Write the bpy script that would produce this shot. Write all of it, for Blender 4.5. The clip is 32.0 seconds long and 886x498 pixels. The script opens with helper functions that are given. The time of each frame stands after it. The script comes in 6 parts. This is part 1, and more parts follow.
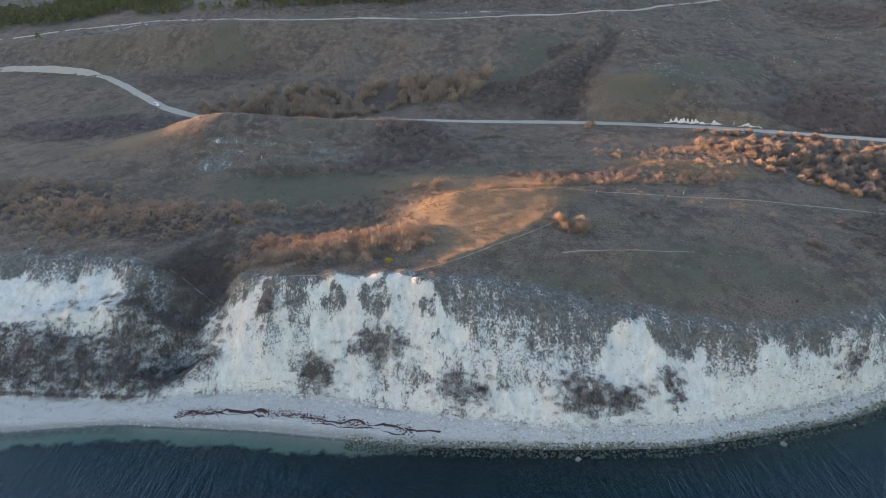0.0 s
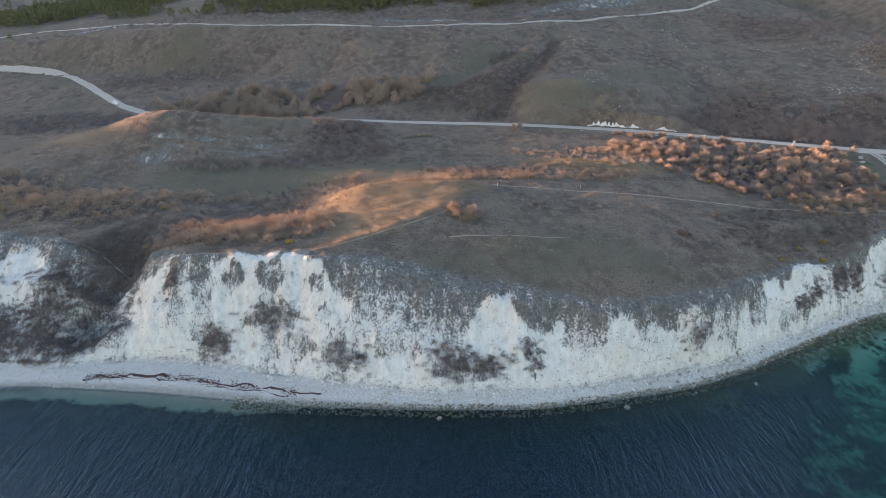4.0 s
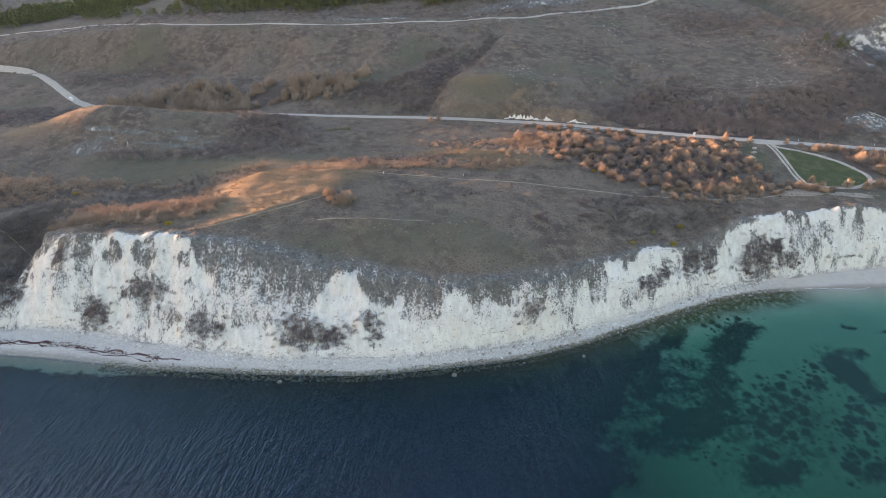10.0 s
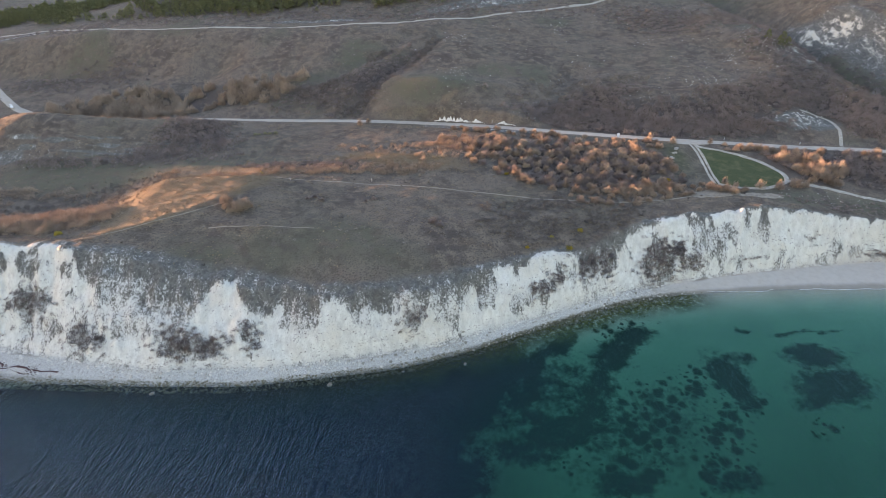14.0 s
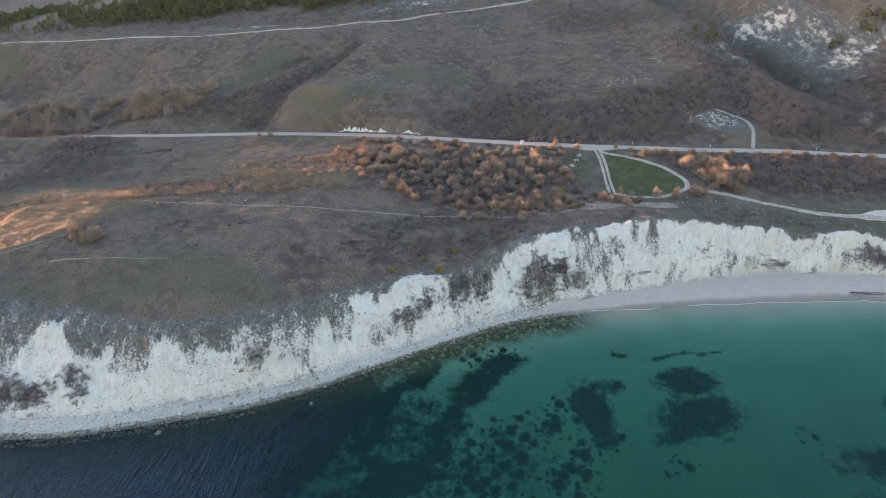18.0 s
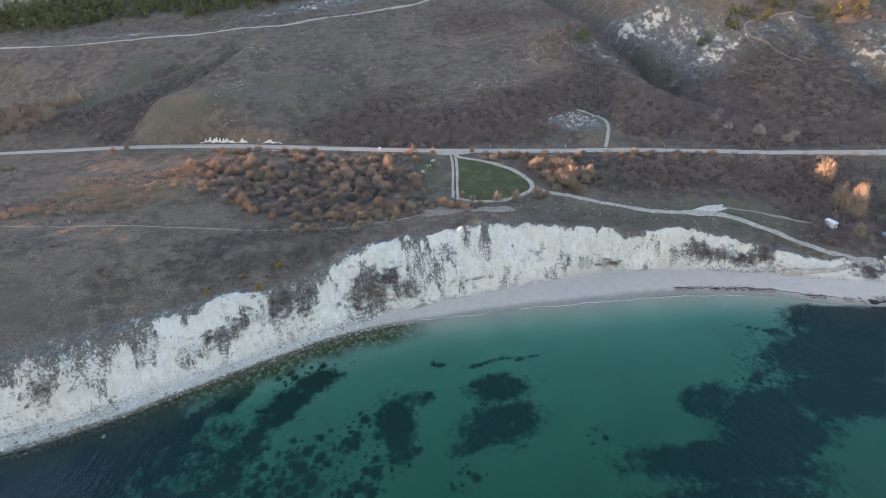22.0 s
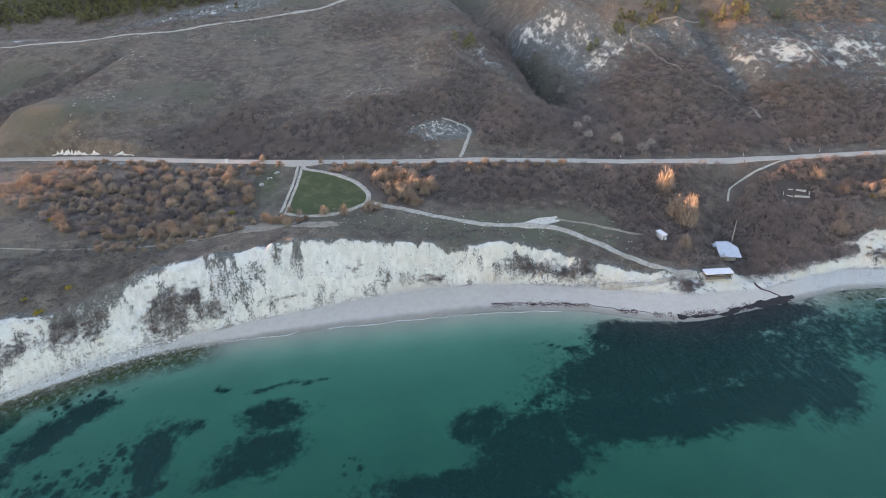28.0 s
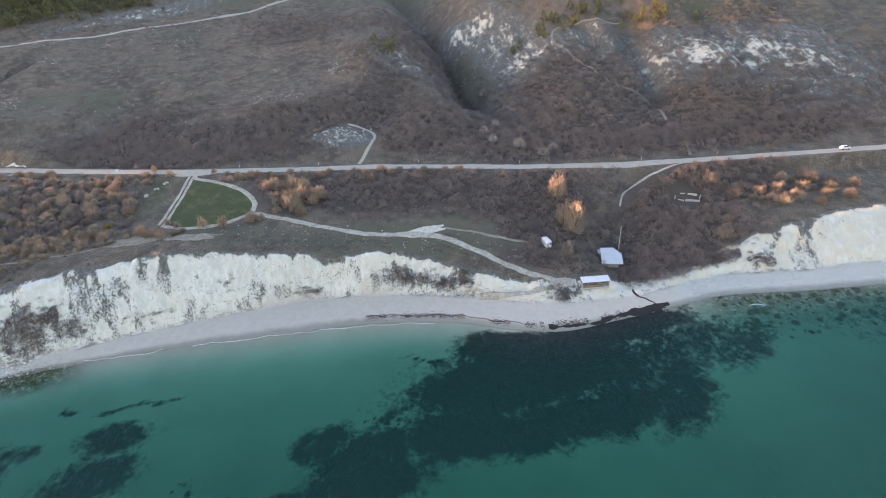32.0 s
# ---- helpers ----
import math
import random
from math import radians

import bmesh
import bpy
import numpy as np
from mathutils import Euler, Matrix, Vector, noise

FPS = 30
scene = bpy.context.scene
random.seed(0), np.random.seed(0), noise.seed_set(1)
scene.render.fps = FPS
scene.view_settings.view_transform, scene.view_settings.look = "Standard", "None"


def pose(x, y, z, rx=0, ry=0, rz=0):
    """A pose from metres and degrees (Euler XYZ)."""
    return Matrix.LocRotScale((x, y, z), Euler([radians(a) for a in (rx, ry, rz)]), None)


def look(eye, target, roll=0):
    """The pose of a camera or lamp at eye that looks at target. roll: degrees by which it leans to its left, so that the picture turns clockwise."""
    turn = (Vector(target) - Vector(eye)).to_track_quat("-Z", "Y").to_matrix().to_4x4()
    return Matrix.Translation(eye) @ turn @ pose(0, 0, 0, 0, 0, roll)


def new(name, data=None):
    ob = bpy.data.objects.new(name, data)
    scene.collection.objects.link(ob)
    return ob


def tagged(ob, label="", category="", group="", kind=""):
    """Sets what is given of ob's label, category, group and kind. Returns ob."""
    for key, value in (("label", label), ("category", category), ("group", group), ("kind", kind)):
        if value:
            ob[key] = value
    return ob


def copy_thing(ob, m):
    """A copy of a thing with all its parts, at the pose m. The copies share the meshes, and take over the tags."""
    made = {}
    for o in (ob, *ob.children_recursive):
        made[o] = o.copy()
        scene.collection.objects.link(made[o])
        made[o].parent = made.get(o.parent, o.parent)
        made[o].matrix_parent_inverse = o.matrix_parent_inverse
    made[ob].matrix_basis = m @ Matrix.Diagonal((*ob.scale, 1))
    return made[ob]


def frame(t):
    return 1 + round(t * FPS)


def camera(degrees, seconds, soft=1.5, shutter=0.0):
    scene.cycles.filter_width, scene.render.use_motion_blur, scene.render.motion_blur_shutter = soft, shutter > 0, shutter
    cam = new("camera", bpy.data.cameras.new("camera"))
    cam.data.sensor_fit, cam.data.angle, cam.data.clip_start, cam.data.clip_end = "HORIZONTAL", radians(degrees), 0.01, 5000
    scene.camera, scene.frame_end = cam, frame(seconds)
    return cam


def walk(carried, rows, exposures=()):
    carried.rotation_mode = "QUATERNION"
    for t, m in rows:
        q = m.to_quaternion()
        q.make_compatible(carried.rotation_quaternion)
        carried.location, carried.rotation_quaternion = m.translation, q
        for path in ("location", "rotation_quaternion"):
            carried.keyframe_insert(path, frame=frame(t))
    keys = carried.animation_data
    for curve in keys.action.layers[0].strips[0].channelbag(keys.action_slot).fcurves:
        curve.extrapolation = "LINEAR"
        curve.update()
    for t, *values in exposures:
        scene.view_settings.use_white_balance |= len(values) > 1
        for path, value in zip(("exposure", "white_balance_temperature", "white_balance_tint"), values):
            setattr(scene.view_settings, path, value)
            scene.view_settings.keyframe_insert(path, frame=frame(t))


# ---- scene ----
cam = camera(78.7, 32.0, soft=0.9)
PATH = [
    (0, (-3.44, 0.05, 118.15), (-2.588, 86.848, 68.546), -1.10),
    (0.5, (0.93, -2.44, 117.84), (2.129, 84.650, 68.678), -0.90),
    (1, (5.60, -5.02, 117.97), (6.791, 82.142, 68.986), -0.80),
    (1.5, (10.19, -7.59, 118.10), (11.259, 79.755, 69.448), -0.80),
    (2, (14.52, -10.09, 118.11), (15.814, 77.368, 69.710), -0.70),
    (2.5, (18.73, -12.52, 118.13), (20.120, 75.071, 69.924), -0.51),
    (3, (22.90, -14.83, 118.24), (24.264, 72.731, 69.997), -0.39),
    (3.5, (26.99, -16.95, 118.34), (28.482, 70.647, 70.086), -0.21),
    (4, (31.04, -18.93, 118.43), (32.498, 68.667, 70.178), -0.20),
    (4.5, (35.16, -20.75, 118.56), (36.657, 66.799, 70.212), -0.20),
    (6.5, (52.61, -26.41, 119.02), (52.810, 61.086, 70.565), -0.30),
    (7, (57.43, -27.65, 119.12), (55.563, 59.749, 70.580), -0.30),
    (7.5, (62.31, -28.81, 119.11), (60.075, 58.642, 70.700), -0.40),
    (8, (67.22, -29.92, 119.15), (64.668, 57.574, 70.751), -0.50),
    (8.5, (72.16, -31.03, 119.25), (69.632, 56.378, 70.801), -0.60),
    (9, (77.17, -32.19, 119.30), (75.245, 55.303, 70.892), -0.70),
    (9.5, (82.31, -33.38, 119.35), (80.412, 54.076, 70.853), -0.81),
    (10, (87.49, -34.49, 119.44), (85.496, 52.959, 70.937), -0.99),
    (10.5, (92.61, -35.35, 119.55), (90.555, 52.106, 71.049), -1.01),
    (11, (97.65, -35.78, 119.65), (95.549, 51.663, 71.196), -1.10),
    (11.5, (102.63, -35.77, 119.73), (100.529, 51.631, 71.185), -1.20),
    (12, (107.57, -35.37, 119.81), (105.421, 52.024, 71.258), -1.20),
    (12.5, (112.47, -34.64, 119.97), (110.275, 52.707, 71.315), -1.30),
    (13, (117.46, -33.61, 120.08), (115.255, 53.695, 71.330), -1.40),
    (13.5, (122.74, -32.30, 120.10), (120.490, 55.005, 71.353), -1.60),
    (14, (128.37, -30.73, 120.16), (125.968, 56.568, 71.456), -1.80),
    (14.5, (134.12, -28.92, 120.37), (131.519, 58.283, 71.471), -2.00),
    (16.5, (157.58, -19.59, 120.81), (154.983, 67.412, 71.556), -2.70),
    (17, (163.54, -17.50, 120.58), (161.185, 69.505, 71.384), -2.90),
    (17.5, (169.60, -15.85, 120.40), (167.442, 71.243, 71.296), -3.10),
    (18, (175.90, -14.59, 120.35), (174.381, 72.511, 71.153), -3.30),
    (18.5, (182.31, -13.60, 120.37), (182.546, 73.399, 71.021), -3.49),
    (19, (188.69, -12.85, 120.33), (190.534, 74.056, 70.883), -3.51),
    (19.5, (195.00, -12.28, 120.18), (197.950, 74.566, 70.678), -3.59),
    (20, (201.23, -11.93, 119.98), (205.031, 74.824, 70.377), -3.61),
    (20.5, (207.50, -11.80, 119.80), (211.804, 74.903, 70.202), -3.69),
    (21, (213.77, -11.86, 119.73), (218.412, 74.884, 70.221), -3.71),
    (21.5, (219.90, -12.00, 119.75), (224.758, 74.699, 70.105), -3.79),
    (22, (225.89, -12.13, 119.73), (231.129, 74.518, 70.130), -3.71),
    (22.5, (231.82, -12.23, 119.77), (237.181, 74.424, 70.169), -3.79),
    (23, (237.57, -12.25, 119.85), (243.212, 74.398, 70.202), -3.80),
    (23.5, (243.10, -12.19, 119.82), (248.954, 74.371, 70.126), -3.80),
    (24, (248.47, -12.05, 119.62), (254.578, 74.547, 69.965), -3.70),
    (24.5, (253.78, -11.88, 119.33), (260.223, 74.673, 69.685), -3.60),
    (25, (259.12, -11.78, 119.07), (265.775, 74.774, 69.472), -3.60),
    (25.5, (264.44, -11.70, 118.87), (271.392, 74.900, 69.274), -3.60),
    (27.5, (286.31, -10.92, 118.49), (293.659, 75.576, 68.840), -3.60),
    (28, (291.85, -10.65, 118.39), (299.246, 75.796, 68.690), -3.70),
    (28.5, (297.33, -10.43, 118.23), (304.741, 76.017, 68.531), -3.70),
    (29, (302.79, -10.23, 118.13), (310.427, 76.211, 68.425), -3.70),
    (29.5, (308.31, -10.03, 118.10), (315.866, 76.324, 68.256), -3.80),
    (30, (313.71, -9.87, 118.02), (321.257, 76.532, 68.178), -3.80),
    (30.5, (318.91, -9.75, 117.89), (326.668, 76.646, 68.134), -3.80),
    (31, (324.12, -9.72, 117.75), (332.393, 76.591, 67.910), -3.80),
    (31.5, (329.41, -9.87, 117.55), (337.882, 76.429, 67.796), -3.90),
    (32, (334.44, -10.30, 117.22), (343.789, 75.848, 67.374), -4.00),
]
walk(cam, [(t, look(eye, target, roll)) for t, eye, target, roll in PATH],
     exposures=[(0, 2.8, 7750, 27), (4.5, 2.98, 7900, 29), (7, 3.12, 8550, 31), (14, 3.1, 8350, 32), (19, 3.04, 8100, 31), (25, 3.16, 8250, 32), (32, 3.27, 8300, 32)])

# ---- world, sun and exposure ----
SUN_AZ, SUN_EL = 15.0, 3.6      # degrees: ahead of the leftward (-x) direction; above the horizon
world = bpy.data.worlds.new("world")
scene.world = world
world.use_nodes = True
_n = world.node_tree.nodes
_bg = _n["Background"]
_sky = _n.new("ShaderNodeTexSky")
_sky.sky_type = "NISHITA"
_sky.sun_disc = False
_sky.sun_elevation = radians(SUN_EL)
_sky.sun_rotation = radians(-90 + SUN_AZ)
_sky.air_density, _sky.dust_density, _sky.ozone_density = 1.0, 0.6, 2.0
world.node_tree.links.new(_sky.outputs[0], _bg.inputs[0])
_bg.inputs[1].default_value = 0.15
sun = new("sun", bpy.data.lights.new("sun", "SUN"))
sun.data.energy, sun.data.angle, sun.data.color = 2.7, radians(0.6), (1.0, 0.64, 0.39)
_az, _el = radians(SUN_AZ), radians(SUN_EL)
SUN_FROM = Vector((-math.cos(_az) * math.cos(_el), math.sin(_az) * math.cos(_el), math.sin(_el)))
sun.matrix_world = look((0, 0, 300), Vector((0, 0, 300)) - SUN_FROM)


# ---- terrain shape ----
def lattice(ix, iy, seed):
    h = (ix.astype(np.int64) * 374761393 + iy.astype(np.int64) * 668265263 + seed * 974634671) & 0x7FFFFFFF
    h = ((h ^ (h >> 13)) * 1274126177) & 0x7FFFFFFF
    h = ((h ^ (h >> 15)) * 668265263) & 0x7FFFFFFF
    return ((h ^ (h >> 14)) & 0xFFFF) / 32767.5 - 1.0


def vnoise(x, y, seed=0):
    """Smooth noise between -1 and 1, one bump a unit."""
    x, y = np.broadcast_arrays(np.asarray(x, float), np.asarray(y, float))
    ix, iy = np.floor(x), np.floor(y)
    fx, fy = x - ix, y - iy
    u, v = fx * fx * (3 - 2 * fx), fy * fy * (3 - 2 * fy)
    a, b = lattice(ix, iy, seed), lattice(ix + 1, iy, seed)
    c, d = lattice(ix, iy + 1, seed), lattice(ix + 1, iy + 1, seed)
    return (a * (1 - u) + b * u) * (1 - v) + (c * (1 - u) + d * u) * v


def fbm(x, y, octaves=4, seed=0):
    total, amp, norm = 0.0, 1.0, 0.0
    for k in range(octaves):
        total = total + amp * vnoise(np.asarray(x) * 2 ** k, np.asarray(y) * 2 ** k, seed + 17 * k)
        norm += amp
        amp *= 0.5
    return total / norm


def step(a, b, v):
    s = np.clip((v - a) / (b - a), 0, 1)
    return s * s * (3 - 2 * s)


def line(xs, vs, soft=5.0):
    """A value along the shore, from knots, with its corners rounded."""
    def f(x):
        x = np.asarray(x, float)
        return sum(np.interp(x + k * soft, xs, vs) for k in (-1.5, -0.75, 0, 0.75, 1.5)) / 5
    return f


# lines that run along the shore: place (y) and height (z) over x
water_y = line([-400, -125, -97, -56, -14, 30, 59, 84, 109, 132, 168, 191, 214, 240, 260, 280, 300, 320, 337, 355, 372, 389, 409, 429, 450, 484, 508, 700],
               [108, 109, 111, 107, 101, 98.5, 98, 101.5, 105.5, 113.5, 130, 140, 145.5, 147, 147.8, 147.3, 146.9, 146.7, 144.3, 140.4, 132, 127.5, 130, 132.5, 135.5, 131, 129, 125], 3)
foot_y = line([-400, -131, -91, -73, -51, -34, 0, 30, 68, 104, 123, 132, 168, 192, 216, 240, 265, 300, 319, 341, 361, 380, 395, 418, 437, 458, 480, 515, 700],
              [120, 120, 117, 120, 119.5, 116, 108, 102.5, 103, 110, 114, 118, 134, 144, 151, 156, 160, 164, 162, 158, 152, 143, 139.5, 138.5, 142, 145, 141, 139, 136], 3)
top_x = [-400, -116, -98, -71, -52, -4, 20, 44, 90, 120, 160, 176, 188, 200, 251, 265, 275, 285, 290, 305, 315, 325, 335, 353, 365, 385, 420, 440, 465, 489, 520, 700]
top_y = line(top_x, [158, 158, 152, 147, 136, 133, 129, 123, 115, 121, 143, 147, 154, 161, 169, 169.6, 169.9, 169.3, 169, 168, 167.3, 166.6, 165.6, 161, 155, 149, 146, 150, 152, 153, 155, 158], 2.5)
top_z = line(top_x, [26, 27.5, 27, 26.5, 31, 32, 29, 24, 21.5, 20.5, 19.5, 17.5, 20, 23, 25, 23.6, 22.1, 20.8, 19.2, 18.3, 16.6, 15.8, 16, 11, 8, 5.6, 4.6, 5, 9, 13, 15, 15], 2.5)
flat_x = [-400, -116, -60, -4, 20, 52, 90, 120, 160, 200, 251, 285, 320, 345, 370, 390, 405, 420, 456, 500, 700]
flat_y = line(flat_x, [190, 186, 175, 165, 158, 146, 146, 152, 163, 178, 190, 188, 182, 179, 176, 172, 170, 170, 179, 186, 190], 6)
flat_z = line(flat_x, [27, 28, 26.5, 30, 31.5, 32.5, 31, 29.5, 25.5, 25, 24.5, 22.5, 18.5, 17, 15.5, 11, 8, 7, 16, 18, 20], 6)
road_x = [-400, -160, -90, -13, 36, 95, 149, 211, 245, 293, 345, 394, 430, 466, 506, 560, 700]
road_y = line(road_x, [340, 322, 308, 293, 288.5, 280, 266, 248, 240, 236, 228, 217, 208.5, 202.7, 198.2, 191.5, 175], 8)
road_z = line(road_x, [28, 31, 31, 32, 32, 32.3, 32.3, 31.2, 30, 27.6, 26, 24.3, 24, 24, 24.2, 24.5, 25], 8)
mid_x = [-400, -160, -90, -13, 36, 124, 170, 218, 280, 333, 398, 448, 480, 512, 560, 700]
mid_y = line(mid_x, [430, 390, 365, 345, 330, 300, 303, 306, 303, 300, 300, 300, 300, 300, 300, 300], 8)
mid_z = line(mid_x, [37, 39, 42, 45, 46, 47.5, 45, 43.5, 45.5, 43, 42, 44, 43.5, 56, 60, 58], 8)
high_x = [-400, -260, -147, -14, 50, 120, 200, 270, 330, 400, 450, 512, 700]
high_y = line(high_x, [480, 440, 428, 414, 417, 432, 462, 500, 520, 460, 390, 370, 370], 10)
high_z = line(high_x, [54, 60, 70, 71, 71.5, 73, 75, 77, 78, 72, 75, 82, 86], 10)


def bump(x, y, cx, cy, rx, ry, turn=0.0):
    c, s = math.cos(radians(turn)), math.sin(radians(turn))
    u, v = ((x - cx) * c + (y - cy) * s) / rx, (-(x - cx) * s + (y - cy) * c) / ry
    return np.exp(-(u * u + v * v))


def trench(x, y, pts, width):
    """1 in the bed of a gully along pts, falling to 0 over its width."""
    best = np.full(np.broadcast(x, y).shape, 1e9)
    for (ax, ay), (bx, by) in zip(pts, pts[1:]):
        dx, dy = bx - ax, by - ay
        k = np.clip(((x - ax) * dx + (y - ay) * dy) / (dx * dx + dy * dy), 0, 1)
        best = np.minimum(best, np.hypot(x - ax - k * dx, y - ay - k * dy))
    return np.clip(1 - best / width, 0, 1)


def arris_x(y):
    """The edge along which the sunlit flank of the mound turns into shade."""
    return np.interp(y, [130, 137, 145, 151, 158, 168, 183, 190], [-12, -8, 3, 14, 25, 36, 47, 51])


def height(x, y):
    x, y = np.broadcast_arrays(np.asarray(x, float), np.asarray(y, float))
    ribs = 2.2 * fbm(x / 14, y / 60, 3, 5) + 1.1 * fbm(x / 4.5, y / 25, 2, 9)
    face = step(0.0, 6.0, y - foot_y(x)) * (1 - step(0.0, 10.0, y - top_y(x)))
    yy = y + ribs * face
    ys = [water_y(x) - 70, water_y(x), foot_y(x), foot_y(x) + 0.0, top_y(x), flat_y(x), road_y(x) - 5, road_y(x) + 5, mid_y(x), high_y(x) - 5, high_y(x) + 5, high_y(x) + 150, np.full(x.shape, 1600.0)]
    zs = [np.full(x.shape, -9.0), np.zeros(x.shape), np.full(x.shape, 1.9), np.full(x.shape, 1.9), top_z(x), flat_z(x), road_z(x), road_z(x), mid_z(x), high_z(x), high_z(x), high_z(x) + 14, np.full(x.shape, 160.0)]
    ys[3] = ys[2] + 0.28 * (ys[4] - ys[2])
    zs[3] = zs[2] + (0.33 + 0.16 * fbm(x / 22, 0 * x, 2, 31)) * (zs[4] - zs[2])
    z = np.where(yy < ys[0], -9.0 - 0.05 * (ys[0] - yy), 0.0)
    for k in range(len(ys) - 1):
        s = np.clip((yy - ys[k]) / np.maximum(ys[k + 1] - ys[k], 0.5), 0, 1)
        if k in (5, 7, 8):
            s = 0.55 * s + 0.45 * s * s * (3 - 2 * s)
        z = np.where((yy >= ys[k]) & (yy <= ys[k + 1]), zs[k] + (zs[k + 1] - zs[k]) * s, z)
    z = np.where(yy > 1600, 160, z)
    z = z - 4.0 * step(0.6, 5.0, water_y(x) - y)
    land = step(2.0, 14.0, y - foot_y(x))
    up = step(4, 30, y - road_y(x))
    # the mound by the cliff and its lower shoulder
    z = z - 0.8 * bump(x, y, 72, 162, 36, 18) - 0.6 * bump(x, y, 118, 158, 26, 12, 8) - 3.5 * bump(x, y, -42, 188, 26, 22) - 1.5 * bump(x, y, 30, 225, 45, 18)
    up_edge = np.clip((y - 137) / 46, 0, 1.1)
    arris = arris_x(y) + 3.5 * fbm(x / 18, y / 7, 3, 61) + 1.6 * fbm(x / 4, y / 3, 2, 62)
    wedge = 31.4 + 3.7 * step(0, 0.6, up_edge) - 0.9 * step(0.6, 1.0, up_edge) - 0.108 * np.maximum(arris - x, 0) - 0.13 * np.maximum(x - arris, 0) - 0.006 * np.maximum(x - arris - 30, 0) ** 2 - 0.5 * np.maximum(y - 186, 0) - 2.0 * np.maximum(139 - y, 0)
    over = wedge - z
    z = z + 0.5 * (over + np.sqrt(over * over + 0.5)) + np.where(x < 4, bump(x, 0, 4, 0, 11, 1), bump(x, 0, 4, 0, 40, 1)) * np.where(y < 187, 4.4 * bump(0, y, 0, 187, 1, 13), 4.4 * bump(0, y, 0, 187, 1, 7)) - 2.0 * bump(x, y, -23, 180, 8, 15) + 1.5 * bump(x, y, 36, 185, 15, 8, -6) + 0.8 * bump(x, y, 20, 176, 14, 8, 30) + 1.6 * bump(x, y, 122, 220, 18, 11, -8) + 1.5 * bump(x, y, 92, 217, 18, 10, -8)
    # the ridge that hides the road
    z = z + 14.5 * bump(x, y, -110, 264, 44, 21, -4) + 7.0 * bump(x, y, -55, 268, 40, 17, -3) - 2.0 * bump(x, y, -90, 215, 70, 16) - 3 * bump(x, y, -95, 318, 70, 14)
    # the cut bank behind the road
    z = z + 6.0 * step(3.5, 8, y - road_y(x)) * (1 - step(12, 60, y - road_y(x))) * step(70, 100, x) * (1 - step(155, 185, x))
    # the bushy gully in the left part of the cliff
    g = trench(x, y, [(-84, 112), (-84, 135), (-80, 160)], 19)
    z = z - step(0, 1, g) * 13 * step(0, 1, land) * (1 - step(140, 168, y))
    # ravines and gullies of the slope
    wx, wy = x + 7 * fbm(x / 26, y / 26, 3, 41), y + 5 * fbm(x / 20, y / 20, 2, 42)
    bed = [(405, 215), (400, 262), (396, 300), (394, 350), (391, 400), (383, 460), (370, 540)]
    r = trench(wx, wy, bed, 40)
    z = z - (r ** 1.4) * 24 * step(232, 330, y)
    r = trench(wx, wy, bed[2:6], 12)
    z = z - step(0, 1, r) * 6 * step(285, 310, y)
    z = z + 9.0 * bump(x, y, 344, 345, 24, 36, 8) - 8.0 * bump(x, y, 430, 358, 20, 40, -6) + 3.5 * bump(x, y, 325, 256, 32, 13, -6) - 2.5 * bump(x, y, 478, 252, 26, 26) - 4.0 * bump(x, y, 437, 196, 12, 7)
    r = trench(x, y, [(418, 128), (421, 150), (425, 185), (412, 225)], 14)
    z = z - step(0, 1, r) * 3.0 * step(4, 20, y - water_y(x)) * (1 - step(-30, -9, y - road_y(x)))
    for pts, w, d in (([(62, 285), (84, 325), (108, 365), (122, 395)], 13, 3.6), ([(40, 330), (78, 362), (100, 392)], 11, 3.0),
                      ([(150, 272), (185, 300), (205, 330)], 22, 4.0), ([(-60, 330), (-40, 380)], 24, 4.0),
                      ([(486, 262), (492, 300), (497, 345)], 14, 5.0), ([(540, 262), (538, 330)], 14, 4.0), ([(330, 258), (345, 300), (350, 340)], 20, 4.0)):
        z = z - step(0, 1, trench(x, y, pts, w)) * d * up
    z = z + 5.5 * bump(x, y, 325, 392, 42, 34)
    z = z + 3.0 * bump(x, y, -24, 276, 30, 11) - 5.0 * bump(x, y, 398, 308, 9, 15, 10)
    # the pine hill behind the upper road, raised to shade the right hill
    z = z + 27.0 * bump(x, y, 90, 538, 190, 50)
    # uneven ground
    rough = land * (1 - 0.8 * trench(x, y, [(xx, float(road_y(xx))) for xx in range(-160, 700, 40)], 14))
    rough = rough * (1 - 0.6 * bump(x, y, 16, 174, 30, 17))
    z = z + rough * (1.1 * fbm(x / 38, y / 30, 3, 3) + 0.40 * fbm(x / 6, y / 5, 3, 8)) + up * 2.2 * fbm(x / 70, y / 90, 3, 21)
    crag = step(420, 440, x) * up * step(250, 290, y)
    z = z + crag * 5.0 * np.abs(fbm(x / 16, y / 24, 3, 44))
    z = z - 1.4 * bump(x, y, 238, 169.5, 4, 3)
    z = z + face * (0.95 * fbm(x / 2.6, y / 3.5, 3, 12) + 2.1 * np.abs(fbm(x / 7, y / 5, 2, 13)) - 0.35)
    return z


# ---- end of terrain shape ----


